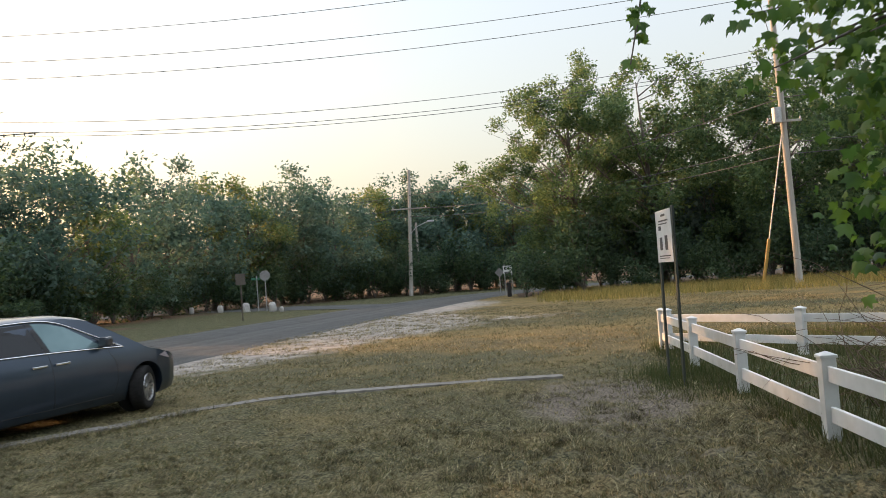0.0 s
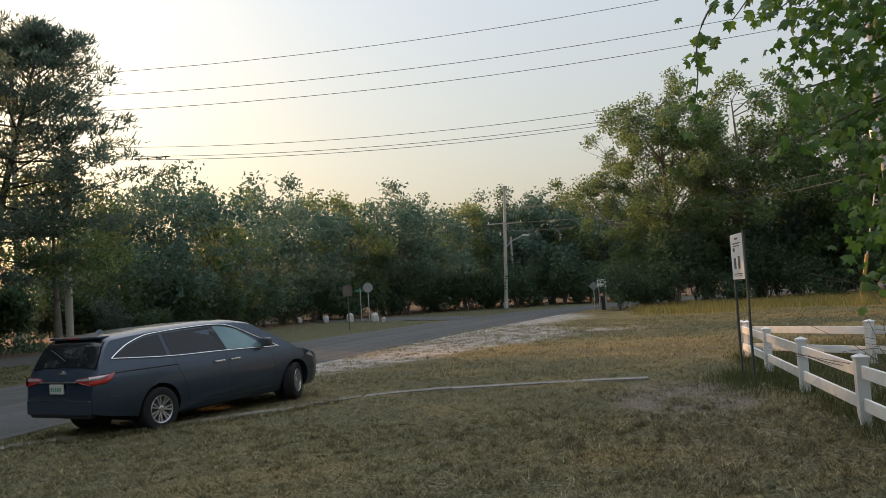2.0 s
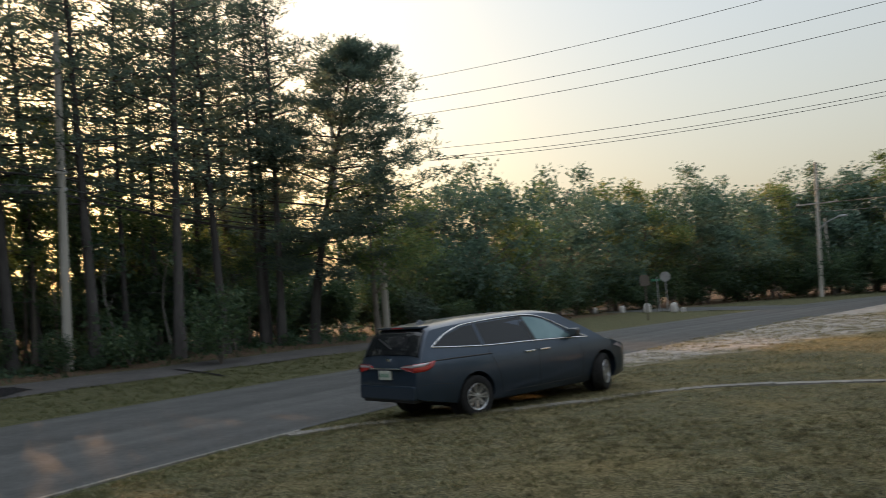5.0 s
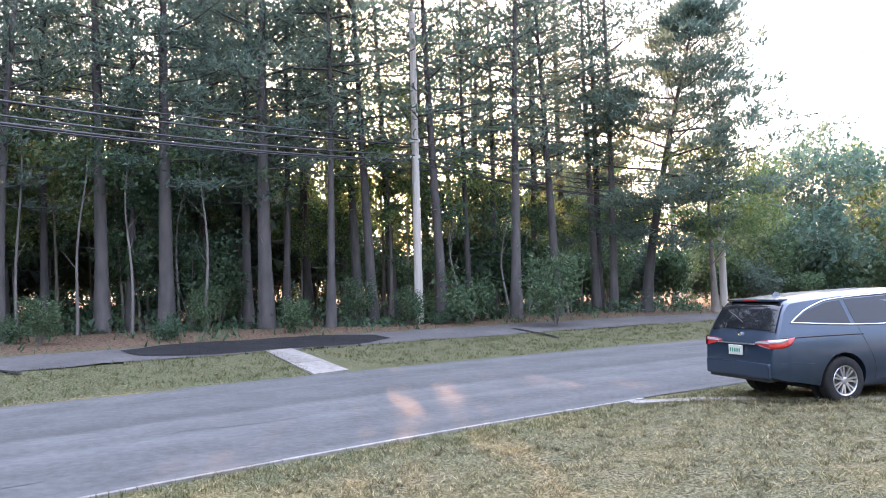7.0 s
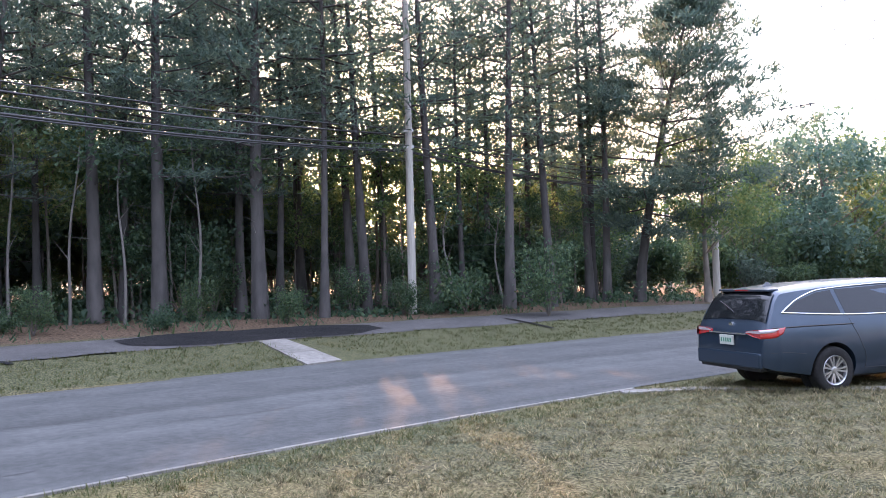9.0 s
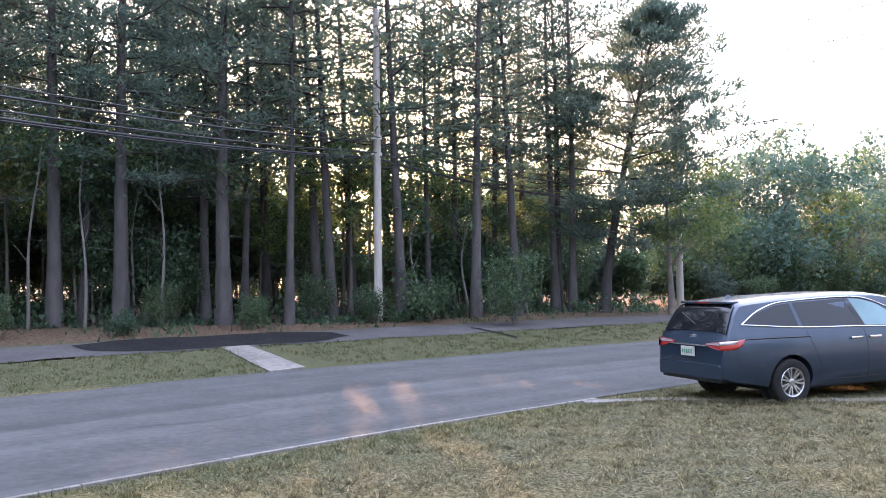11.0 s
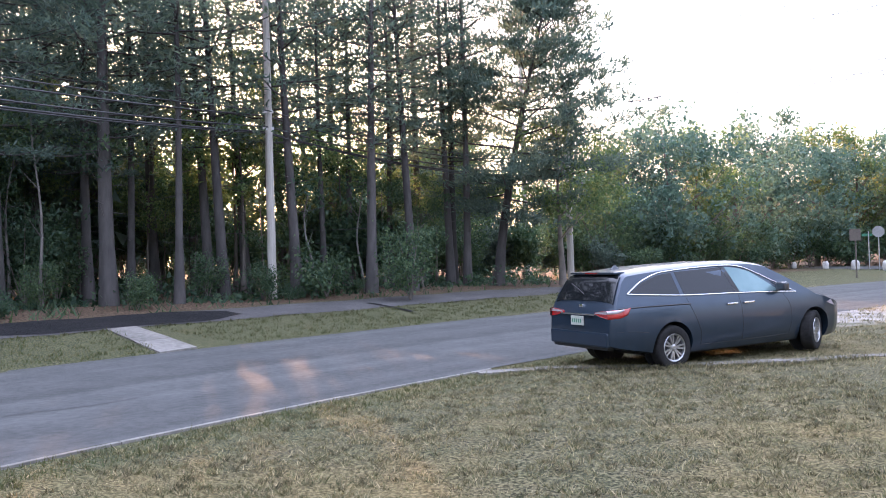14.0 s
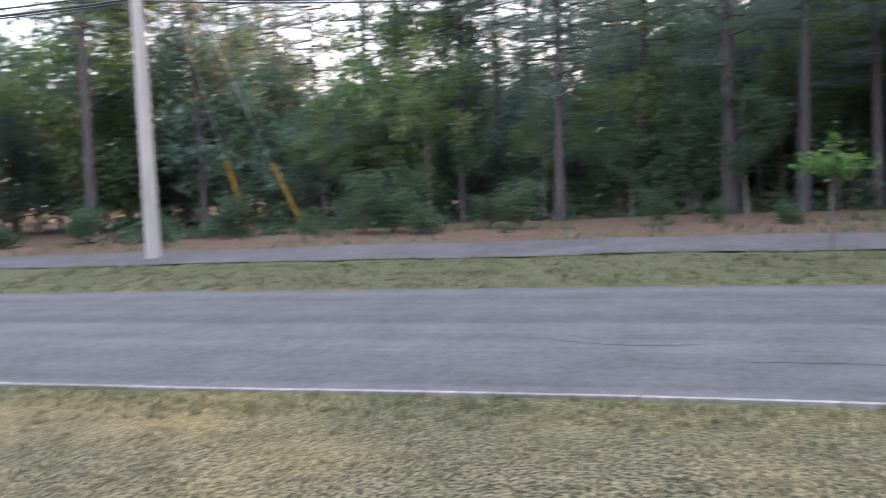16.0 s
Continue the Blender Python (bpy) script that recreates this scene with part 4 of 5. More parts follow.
def top_patch(u0, u1, y0, y1, lift, nu=10, ny=12, inset=0.0):
    vs = []
    for i in range(nu):
        u = u0 + (u1 - u0) * i / (nu - 1)
        w = y0 + (y1 - y0) * i / (nu - 1)
        for j in range(ny):
            y = -w + 2 * w * j / (ny - 1)
            back = -1 if u < 1 else (0.7 if u > 3 else 0)
            vs.append((u - REAR_AXLE + lift * back, y, van_top(u, y) + lift * 0.7))
    f = [(i * ny + j, (i + 1) * ny + j, (i + 1) * ny + j + 1, i * ny + j + 1) for i in range(nu - 1) for j in range(ny - 1)]
    return mesh_arr("pane", vs, f, True)


def lathe(profile, k=40):
    """A ring turned about the y axis; profile is (radius, y)."""
    pr = np.array(profile)
    ang = np.arange(k) * 2 * np.pi / k
    v = np.stack([pr[:, 0:1] * np.cos(ang), np.repeat(pr[:, 1:2], k, 1), pr[:, 0:1] * np.sin(ang)], -1).reshape(-1, 3)
    i, j = np.meshgrid(np.arange(len(pr) - 1), np.arange(k), indexing="ij")
    f = np.stack([i * k + j, i * k + (j + 1) % k, (i + 1) * k + (j + 1) % k, (i + 1) * k + j], -1).reshape(-1, 4)
    return v, f


def van_wheel(parent, u, side, steer=0.0):
    w = part("wheel", mesh_arr("wheel", *lathe([(0.10, -0.06), (0.235, -0.06), (0.235, 0.06), (0.10, 0.06)]), True), M_TRIM_DARK, parent,
             m=pose((u - REAR_AXLE) * LONG, side * 0.875, 0.365, 0, 0, (0 if side < 0 else 180) + steer))
    tv, tf = lathe([(0.225, -0.10), (0.25, -0.112), (0.33, -0.115), (0.358, -0.098), (0.368, -0.06), (0.364, -0.03), (0.368, 0.0), (0.364, 0.03), (0.368, 0.06), (0.358, 0.098), (0.33, 0.115), (0.25, 0.112), (0.225, 0.10)], 48)
    part("tyre", mesh_arr("tyre", tv, tf, True), M_RUBBER, w)
    rv, rf = lathe([(0.228, 0.10), (0.236, -0.10), (0.228, -0.112), (0.212, -0.104), (0.205, -0.06), (0.205, 0.09)], 48)
    hv, hf = lathe([(0.001, -0.098), (0.03, -0.098), (0.055, -0.092), (0.06, -0.07), (0.06, 0.0)], 20)
    vs, fs = [rv, hv], [rf, hf + len(rv)]
    n = len(rv) + len(hv)
    for i in range(7):
        for d in (-0.16, 0.16):
            a = i * 2 * math.pi / 7
            p0 = np.array([math.cos(a + d * 0.9) * 0.05, -0.086, math.sin(a + d * 0.9) * 0.05])
            p1 = np.array([math.cos(a + d) * 0.215, -0.10, math.sin(a + d) * 0.215])
            t = np.cross(p1 - p0, [0, 1, 0])
            t = t / np.linalg.norm(t) * 0.013
            q = np.array([p0 - t, p0 + t, p1 + t * 1.15, p1 - t * 1.15])
            low = q + [0, 0.03, 0]
            vs.append(np.concatenate([q, low]))
            fs.append(np.array([[0, 1, 2, 3], [0, 4, 5, 1], [2, 6, 7, 3], [1, 5, 6, 2], [0, 3, 7, 4]]) + n)
            n += 8
    part("rim", mesh_arr("rim", np.concatenate(vs), np.concatenate(fs)), M_RIM, w, "silver alloy rim with paired spokes")
    return w


def gate_wedge(side, points, lift):
    """A lens lying on the tailgate; points are (across, height)."""
    bm = bmesh.new()
    near = [bm.verts.new((-lift - REAR_AXLE + 0.09 * max(0, y - 0.66) + 0.02, side * y, z)) for y, z in points]
    deep = [bm.verts.new((0.09 - REAR_AXLE, side * y, z)) for y, z in points]
    bm.faces.new(near)
    bm.faces.new(deep[::-1])
    for i in range(len(points)):
        j = (i + 1) % len(points)
        bm.faces.new((near[i], deep[i], deep[j], near[j]))
    return bm


def build_van():
    van = thing("minivan", pose(-7.563, 11.541, -0.03, 0, -1.11, 71.04) @ Matrix.Diagonal((0.9, 0.9, 0.9, 1)), "slate grey minivan parked half on the grass, front wheels turned", "car")
    body = part("body", van_body_mesh(), M_PAINT, van, smooth=True)
    cutters = []
    for u in (REAR_AXLE, REAR_AXLE + 3.0):
        for sd in (-1, 1):
            bm = bmesh.new()
            bmesh.ops.create_cone(bm, cap_ends=True, segments=48, radius1=0.425, radius2=0.425, depth=0.62,
                                  matrix=Matrix.Translation((u - REAR_AXLE, sd * 0.98, 0.375)) @ Matrix.Diagonal((1 / LONG, 1, 1, 1)) @ pose(0, 0, 0, 90, 0, 0))
            c = part("cutter", bm, None)
            cutters.append(c)
            mod = body.modifiers.new("arch", "BOOLEAN")
            mod.object, mod.operation, mod.solver = c, "DIFFERENCE", "EXACT"
    body.parent = None
    bpy.context.view_layer.update()
    ev = body.evaluated_get(bpy.context.evaluated_depsgraph_get())
    me = bpy.data.meshes.new_from_object(ev)
    body.modifiers.clear()
    body.data = me
    me.polygons.foreach_set("use_smooth", np.ones(len(me.polygons), bool))
    me.set_sharp_from_angle(angle=radians(38))
    body.parent = van
    for c in cutters:
        bpy.data.objects.remove(c)
    for u in (REAR_AXLE, REAR_AXLE + 3.0):
        for sd in (-1, 1):
            van_wheel(van, u, sd, 24 if u > 2 else 0)
            bm = bmesh.new()
            bmesh.ops.create_cone(bm, cap_ends=True, segments=40, radius1=0.418, radius2=0.418, depth=0.02, matrix=Matrix.Translation((u - REAR_AXLE, sd * 0.69, 0.375)) @ Matrix.Diagonal((1 / LONG, 1, 1, 1)) @ pose(0, 0, 0, 90, 0, 0))
            part("wheel_well", bm, M_TRIM_DARK, van)
    bm = bmesh.new()
    box(bm, (-0.1, -0.66, 0.18), (3.3, 0.66, 0.27), 0.03)
    part("underbody", bm, M_TRIM_DARK, van)
    for sd in (-1, 1):
        part("quarter_window", side_patch([(0.36, 1.315), (1.26, 1.235), (1.20, 1.60), (0.95, 1.575), (0.62, 1.47)], side=sd), M_TINT, van)
        part("sliding_door_window", side_patch([(1.34, 1.23), (2.37, 1.195), (2.21, 1.635), (1.27, 1.605)], side=sd), M_TINT, van)
        part("front_door_window", side_patch([(2.46, 1.19), (3.32, 1.15), (3.02, 1.37), (2.78, 1.53), (2.55, 1.60), (2.30, 1.635)], side=sd), M_FRONT_GLASS, van)
        part("corner_window", side_patch([(3.40, 1.145), (3.60, 1.13), (3.16, 1.325)], side=sd), M_TINT, van)
        part("pillar_cover", side_patch([(2.375, 1.19), (2.455, 1.185), (2.30, 1.64), (2.22, 1.64)], 0.004, sd), M_TRIM_DARK, van)
        part("pillar_cover", side_patch([(1.265, 1.23), (1.335, 1.225), (1.265, 1.61), (1.205, 1.605)], 0.004, sd), M_PAINT, van)
        part("window_trim", side_line([(0.32, 1.30), (1.3, 1.215), (2.4, 1.175), (3.3, 1.13), (3.66, 1.105)], 0.008, sd, 0.012, "window_trim"), M_CHROME, van, "bright chrome window trim")
        part("window_trim", side_line([(0.32, 1.30), (0.45, 1.395), (0.62, 1.495), (0.92, 1.60), (1.22, 1.632), (1.7, 1.655), (2.3, 1.662), (2.6, 1.625), (2.85, 1.53), (3.2, 1.345), (3.66, 1.105)], 0.008, sd, 0.011, "window_trim"), M_CHROME, van, "bright chrome window trim")
        part("door_rail", side_line([(0.14, 1.075), (0.6, 1.078), (1.42, 1.065)], 0.001, sd, 0.012, "door_rail"), M_TRIM_DARK, van)
        for seam in ([(1.36, 1.20), (1.40, 1.05), (1.50, 0.8), (1.58, 0.55), (1.58, 0.36)], [(2.41, 1.17), (2.43, 0.85), (2.43, 0.36)], [(3.36, 1.11), (3.48, 0.9), (3.50, 0.6), (3.44, 0.36)],
                     [(1.58, 0.36), (2.5, 0.35), (3.44, 0.36)], [(0.02, 0.70), (0.3, 0.70), (0.58, 0.66)], [(4.2, 1.03), (4.4, 0.95), (4.6, 0.87)]):
            part("panel_gap", side_line(seam, -0.001, sd, 0.004, "panel_gap"), M_TRIM_DARK, van)
        for u in (2.12, 2.47):
            bm = bmesh.new()
            y = sd * (van_y(u, 1.0) + 0.022)
            box(bm, (u - REAR_AXLE, y - 0.012, 0.985), (u + 0.22 - REAR_AXLE, y + 0.012, 1.02), 0.01)
            part("door_handle", bm, M_CHROME, van, "chrome door handle")
        lu = np.linspace(-0.012, 0.31, 12)
        tail = part("tail_light", side_band(lu, np.interp(lu, [0, 0.15, 0.25, 0.31], [0.912, 0.925, 0.975, 1.07]), np.interp(lu, [0, 0.16, 0.31], [1.052, 1.07, 1.085]), 0.014, sd), M_RED, van, "red tail light with a clear strip", smooth=True)
        cu = np.linspace(-0.012, 0.20, 9)
        part("clear_strip", side_band(cu, np.interp(cu, [0, 0.14, 0.2], [0.995, 1.012, 1.05]), np.interp(cu, [0, 0.2], [1.048, 1.07]), 0.02, sd, 3), M_CLEAR, tail, smooth=True)
        lamp = part("tail_light", gate_wedge(sd, [(0.44, 1.015), (0.44, 0.985), (0.60, 0.94), (0.795, 0.912), (0.795, 1.052), (0.60, 1.04)], 0.012), M_RED, van, "red tail light")
        part("clear_strip", gate_wedge(sd, [(0.45, 1.012), (0.45, 0.996), (0.795, 0.992), (0.795, 1.046), (0.60, 1.035)], 0.018), M_CLEAR, lamp)
        part("headlight", side_patch([(4.36, 0.86), (4.74, 0.74), (4.78, 0.80), (4.52, 0.91)], 0.003, sd), M_CLEAR, van, "clear headlight")
        bm = bmesh.new()
        y0 = van_y(3.3, 1.2)
        box(bm, (3.22 - REAR_AXLE, sd * (y0 + 0.13) - 0.10, 1.15), (3.34 - REAR_AXLE, sd * (y0 + 0.13) + 0.10, 1.31), 0.04)
        box(bm, (3.25 - REAR_AXLE, sd * (y0 + 0.0) - 0.05, 1.15), (3.31 - REAR_AXLE, sd * (y0 + 0.0) + 0.05, 1.19), 0.01)
        part("wing_mirror", bm, M_PAINT_DARK, van)
    part("rear_window", top_patch(0.115, 0.345, 0.775, 0.68, 0.012), M_TINT, van)
    part("windshield", top_patch(3.20, 4.05, 0.66, 0.80, 0.012), M_TINT, van)
    bm = bmesh.new()
    box(bm, (0.275 - REAR_AXLE, -0.60, 1.622), (0.48 - REAR_AXLE, 0.60, 1.662), 0.018)
    spoiler = part("spoiler", bm, M_PAINT, van)
    bm = bmesh.new()
    box(bm, (0.268 - REAR_AXLE, -0.16, 1.632), (0.29 - REAR_AXLE, 0.16, 1.652), 0.005)
    part("brake_light", bm, M_RED, spoiler)
    bm = bmesh.new()
    box(bm, (-0.03 - REAR_AXLE, -0.165, 0.79), (-0.002 - REAR_AXLE, 0.165, 0.945), 0.006)
    plate = part("number_plate", bm, M_PLATE, van, "pale number plate with blurred characters")
    for i in range(5):
        bm = bmesh.new()
        box(bm, (-0.034 - REAR_AXLE, 0.115 - i * 0.056 - 0.014, 0.835), (-0.029 - REAR_AXLE, 0.115 - i * 0.056 + 0.014, 0.90))
        part("plate_bar", bm, M_GREENSIGN, plate)
    bm = bmesh.new()
    box(bm, (-0.02 - REAR_AXLE, -0.46, 0.965), (0.03 - REAR_AXLE, 0.46, 0.988), 0.008)
    part("tailgate_trim", bm, M_CHROME, van, "chrome tailgate trim")
    bm = bmesh.new()
    box(bm, (0.055 - REAR_AXLE, -0.045, 1.085), (0.10 - REAR_AXLE, 0.045, 1.14), 0.012)
    part("badge", bm, M_CHROME, van, "plain chrome badge")
    bm = bmesh.new()
    box(bm, (-0.034 - REAR_AXLE, -0.785, 0.45), (0.05 - REAR_AXLE, 0.785, 0.69), 0.03)
    part("bumper", bm, M_PAINT, van)
    bm = bmesh.new()
    box(bm, (0.0 - REAR_AXLE, -0.74, 0.40), (0.12 - REAR_AXLE, 0.74, 0.47), 0.02)
    part("bumper_skirt", bm, M_TRIM_DARK, van)
    wp = [(0.15, 0.0), (0.19, 0.22), (0.23, 0.46)]
    part("wiper", tubes("wiper", [(np.array([(u - REAR_AXLE - 0.02, y, van_top(u, y) + 0.02) for u, y in wp]), 0.008, 5)]), M_TRIM_DARK, van)
    bm = bmesh.new()
    bmesh.ops.create_cone(bm, cap_ends=True, segments=10, radius1=0.05, radius2=0.012, depth=0.07, matrix=pose(0.72 - REAR_AXLE, 0, van_top(0.72, 0) + 0.03) @ Matrix.Diagonal((1.8, 0.5, 1, 1)))
    part("aerial", bm, M_PAINT_DARK, van)
    for ob in van.children_recursive:
        if ob.name.split(".")[0] not in ("wheel", "tyre", "rim"):
            ob.data.transform(Matrix.Diagonal((LONG, 1, 1, 1)))
    return van


# opaque pane; sky mirrored and seen through it is put into the teal
M_FRONT_GLASS = material("side_glass_sky_teal", (0.10, 0.16, 0.17), (0.22, 0.31, 0.32), 1.6, 0.06, metal=0.4)
M_PAINT_DARK = material("dark_paint", (0.03, 0.034, 0.042), (0.04, 0.045, 0.055), 4, 0.35, metal=0.4, coat=1.0)
build_van()

# ---- white ranch fence ----
FENCE_H = 0.79


def fence_post(parent):
    bm = bmesh.new()
    box(bm, (-0.065, -0.065, -0.1), (0.065, 0.065, FENCE_H - 0.035), 0.006)
    p = part("post", bm, M_VINYL, parent)
    bm = bmesh.new()
    box(bm, (-0.078, -0.078, FENCE_H - 0.045), (0.078, 0.078, FENCE_H - 0.018), 0.004)
    r = bmesh.ops.create_cone(bm, cap_ends=True, segments=4, radius1=0.106, radius2=0.012, depth=0.03, matrix=pose(0, 0, FENCE_H - 0.003, 0, 0, 45))
    part("post_cap", bm, M_VINYL, p)
    return p


def fence_bay(a, b, group="white fence bays", last=False):
    """One bay: a post and the two rails that run from it to the next."""
    d = Vector((b[0] - a[0], b[1] - a[1], 0))
    bay = thing("fence_bay", pose(a[0], a[1], land_at(*a), 0, 0, math.degrees(math.atan2(d.y, d.x))), "white vinyl two-rail fence bay, stained at the foot", "fence", group)
    fence_post(bay)
    for z in (0.25, 0.61):
        bm = bmesh.new()
        box(bm, (0.055, -0.02, z - 0.07), (d.length - 0.055, 0.02, z + 0.07), 0.006)
        part("rail", bm, M_VINYL, bay)
    if last:
        p = fence_post(bay)
        p.matrix_basis = pose(d.length, 0, 0)
    return bay


run = [(2.60, 0.95), (2.61, 3.87), (2.61, 6.79), (2.61, 9.71), (2.64, 12.60), (2.70, 15.52), (2.74, 18.40)]
for a, b in zip(run, run[1:]):
    fence_bay(a, b, last=b is run[-1])
back = [(2.74, 18.40), (4.60, 16.13), (6.46, 13.86), (8.32, 11.59), (10.2, 9.3)]
for a, b in zip(back, back[1:]):
    d = Vector((b[0] - a[0], b[1] - a[1], 0)).normalized()
    s = (a[0] + d.x * 0.0, a[1]) if a is not back[0] else (a[0] + d.x * 0.14, a[1] + d.y * 0.14)
    fence_bay(s, b, last=b is back[-1])

# ---- notice board by the fence ----


def channel_post(parent, m, height):
    bm = bmesh.new()
    box(bm, (-0.04, -0.004, -0.2), (0.04, 0.004, height), 0.001)
    for sx in (-1, 1):
        box(bm, (min(sx * 0.034, sx * 0.042), -0.022, -0.2), (max(sx * 0.034, sx * 0.042), -0.0045, height), 0.001)
    return part("post", bm, M_SIGN_POST, parent, m=m)


notice = thing("notice_sign", pose(2.07, 13.35, land_at(2.07, 13.35), 0, 0, 93.5), "white notice board on two dark green steel posts", "sign")
channel_post(notice, pose(0, 0, 0, 0, -1.5, 0), 2.43)
channel_post(notice, pose(0.80, 0, 0, 0, -1.0, 0), 2.36)
bm = bmesh.new()
box(bm, (-0.02, 0.006, 1.67), (0.80, 0.014, 2.40), 0.002)
board = part("board", bm, M_WHITE, notice)
for x0, z0, x1, z1, mt in ((0.30, 2.31, 0.52, 2.34, M_INK), (0.14, 2.24, 0.66, 2.26, M_INK), (0.14, 2.20, 0.60, 2.215, M_INK), (0.16, 1.84, 0.30, 2.02, M_INK), (0.44, 1.84, 0.58, 2.04, M_INK), (0.13, 2.12, 0.26, 2.18, M_INK),
                           (0.10, 1.75, 0.70, 1.765, M_INK), (0.10, 1.72, 0.62, 1.73, M_INK)):
    bm = bmesh.new()
    box(bm, (0.78 - x1, 0.0145, z0), (0.78 - x0, 0.017, z1))
    part("print_bar", bm, mt, board)

# ---- far road signs ----
M_RUST = material("brown_sign_back", (0.06, 0.05, 0.04), (0.12, 0.10, 0.08), 12, 0.7)



def round_post(parent, x, y, height, r=0.035, mat=None):
    return part("post", tubes("post", [(np.array([(x, y, -0.2), (x, y, height)]), r, 8)]), mat or M_STEEL, parent)


stop = thing("stop_sign", pose(-17.6, 60.4, land_at(-17.6, 60.4), 0, 0, 16), "stop sign seen from its bare metal back", "sign")
round_post(stop, 0, 0, 2.75)
bm = bmesh.new()
bmesh.ops.create_cone(bm, cap_ends=True, segments=8, radius1=0.39, radius2=0.39, depth=0.012, matrix=pose(0, -0.05, 2.55, 90, 0, 0) @ pose(0, 0, 0, 0, 0, 22.5))
part("plate", bm, M_ALU, stop)
street = thing("street_sign", pose(-18.4, 61.0, land_at(-18.4, 61), 0, 0, 16), "thin post with a small green street-name blade", "sign")
round_post(street, 0, 0, 2.6)
bm = bmesh.new()
box(bm, (-0.40, -0.012, 2.28), (0.24, 0.0, 2.46), 0.003)
part("blade", bm, M_GREENSIGN, street)
rect = thing("road_sign", pose(-15.0, 47.0, land_at(-15, 47), 0, 0, 17), "rectangular road sign seen from its dull back", "sign")
round_post(rect, 0, 0, 2.6, 0.04, M_RUST)
bm = bmesh.new()
box(bm, (-0.28, -0.05, 2.0), (0.26, -0.038, 2.62), 0.003)
part("plate", bm, M_RUST, rect)
diamond = thing("warning_sign", pose(-0.75, 64.5, land_at(-0.75, 64.5), 0, 0, 5), "small diamond warning sign on a post", "sign")
round_post(diamond, 0, 0, 2.0)
bm = bmesh.new()
box(bm, (-0.26, -0.05, -0.26), (0.26, -0.038, 0.26), 0.003, pose(0, 0, 1.75, 0, 45, 0))
part("plate", bm, M_ALU, diamond)
dist = thing("direction_sign", pose(-0.1, 62.0, land_at(-0.1, 62), 0, 0, 2), "white rectangular road sign with dark bars on two posts", "sign")
for x in (-0.25, 0.25):
    round_post(dist, x, 0, 2.3)
bm = bmesh.new()
box(bm, (-0.36, -0.05, 1.65), (0.36, -0.038, 2.2), 0.003)
dp = part("plate", bm, M_WHITE, dist)
for z in (1.72, 1.95, 2.1):
    bm = bmesh.new()
    box(bm, (-0.27, -0.056, z - 0.03), (0.24, -0.051, z + 0.03))
    part("print_bar", bm, M_INK, dp)
bol = thing("marker_post", pose(-0.1, 60.0, land_at(-0.1, 60)), "short black utility marker post by the road", "post")
bm = bmesh.new()
box(bm, (-0.14, -0.12, -0.1), (0.14, 0.12, 1.0), 0.03)
part("housing", bm, M_TRIM_DARK, bol)


def boulder(x, y, s, seed):
    r = np.random.default_rng(seed)
    bm = bmesh.new()
    bmesh.ops.create_icosphere(bm, subdivisions=2, radius=1)
    for v in bm.verts:
        v.co = v.co * (1 + 0.16 * noise.noise(v.co * 1.4 + Vector((seed, 0, 0)))) 
        v.co = Vector((max(-0.8, min(0.8, v.co.x)) * 0.34 * s, max(-0.8, min(0.8, v.co.y)) * 0.3 * s, max(-0.8, min(0.85, v.co.z)) * 0.5 * s + 0.3 * s))
    me = bpy.data.meshes.new("boulder")
    bm.to_mesh(me)
    bm.free()
    me.materials.append(M_STONE)
    ob = new("boulder", me)
    ob.matrix_basis = pose(x, y, land_at(x, y), 0, 0, seed * 40)
    tagged(ob, "pale boulder marking the verge of the side road", "boulder", "verge boulders")


for i, (x, y, s) in enumerate([(-21.6, 62.0, 0.75), (-19.0, 60.0, 0.95), (-16.6, 58.4, 0.95), (-24.6, 64.0, 0.7), (-15.9, 58.2, 0.5)]):
    boulder(x, y, s, i)

# ---- poles and cables ----


def pole(name, x, y, height, r0, r1, label, lean=(0, 0)):
    ob = thing(name, pose(x, y, land_at(x, y)), label, "utility pole", "utility poles")
    t = np.linspace(0, 1, 8)
    part("shaft", tubes("shaft", [(np.stack([lean[0] * t, lean[1] * t, -0.3 + (height + 0.3) * t], 1), r0 + (r1 - r0) * t, 14)]), M_POLE, ob)
    return ob


def crossarm(ob, z, length, turn, lean=(0, 0), pins=3):
    bm = bmesh.new()
    box(bm, (-length / 2, -0.05, z - 0.06), (length / 2, 0.05, z + 0.06), 0.008, pose(lean[0], lean[1], 0, 0, 0, turn))
    arm = part("crossarm", bm, M_POLE, ob)
    for i in range(pins):
        x = (-0.46 + 0.92 * i / max(1, pins - 1)) * length
        p = Vector((x, 0, 0))
        p.rotate(Euler((0, 0, radians(turn))))
        bm = bmesh.new()
        bmesh.ops.create_cone(bm, cap_ends=True, segments=8, radius1=0.05, radius2=0.03, depth=0.16, matrix=pose(p.x + lean[0], p.y + lean[1], z + 0.14))
        part("insulator", bm, M_STEEL, arm)


pa = pole("utility_pole", -9.4, 80.0, 12.0, 0.20, 0.13, "weathered wooden utility pole with crossarm and street lamp", (0.6, 0))
crossarm(pa, 8.3, 3.4, 5, (0.42, -0.2))
lamp_arm = part("lamp_arm", tubes("lamp_arm", [(np.array([(0.4, -0.2, 5.9), (1.0, -0.5, 6.5), (2.2, -0.8, 6.95)]), 0.05, 6)]), M_STEEL, pa)
bm = bmesh.new()
box(bm, (2.1, -0.95, 6.85), (2.75, -0.68, 7.02), 0.05)
part("lamp_head", bm, M_STEEL, lamp_arm)
pa2 = pole("utility_pole", -8.9, 84.0, 7.2, 0.13, 0.10, "short pale stub pole beside the lamp pole")
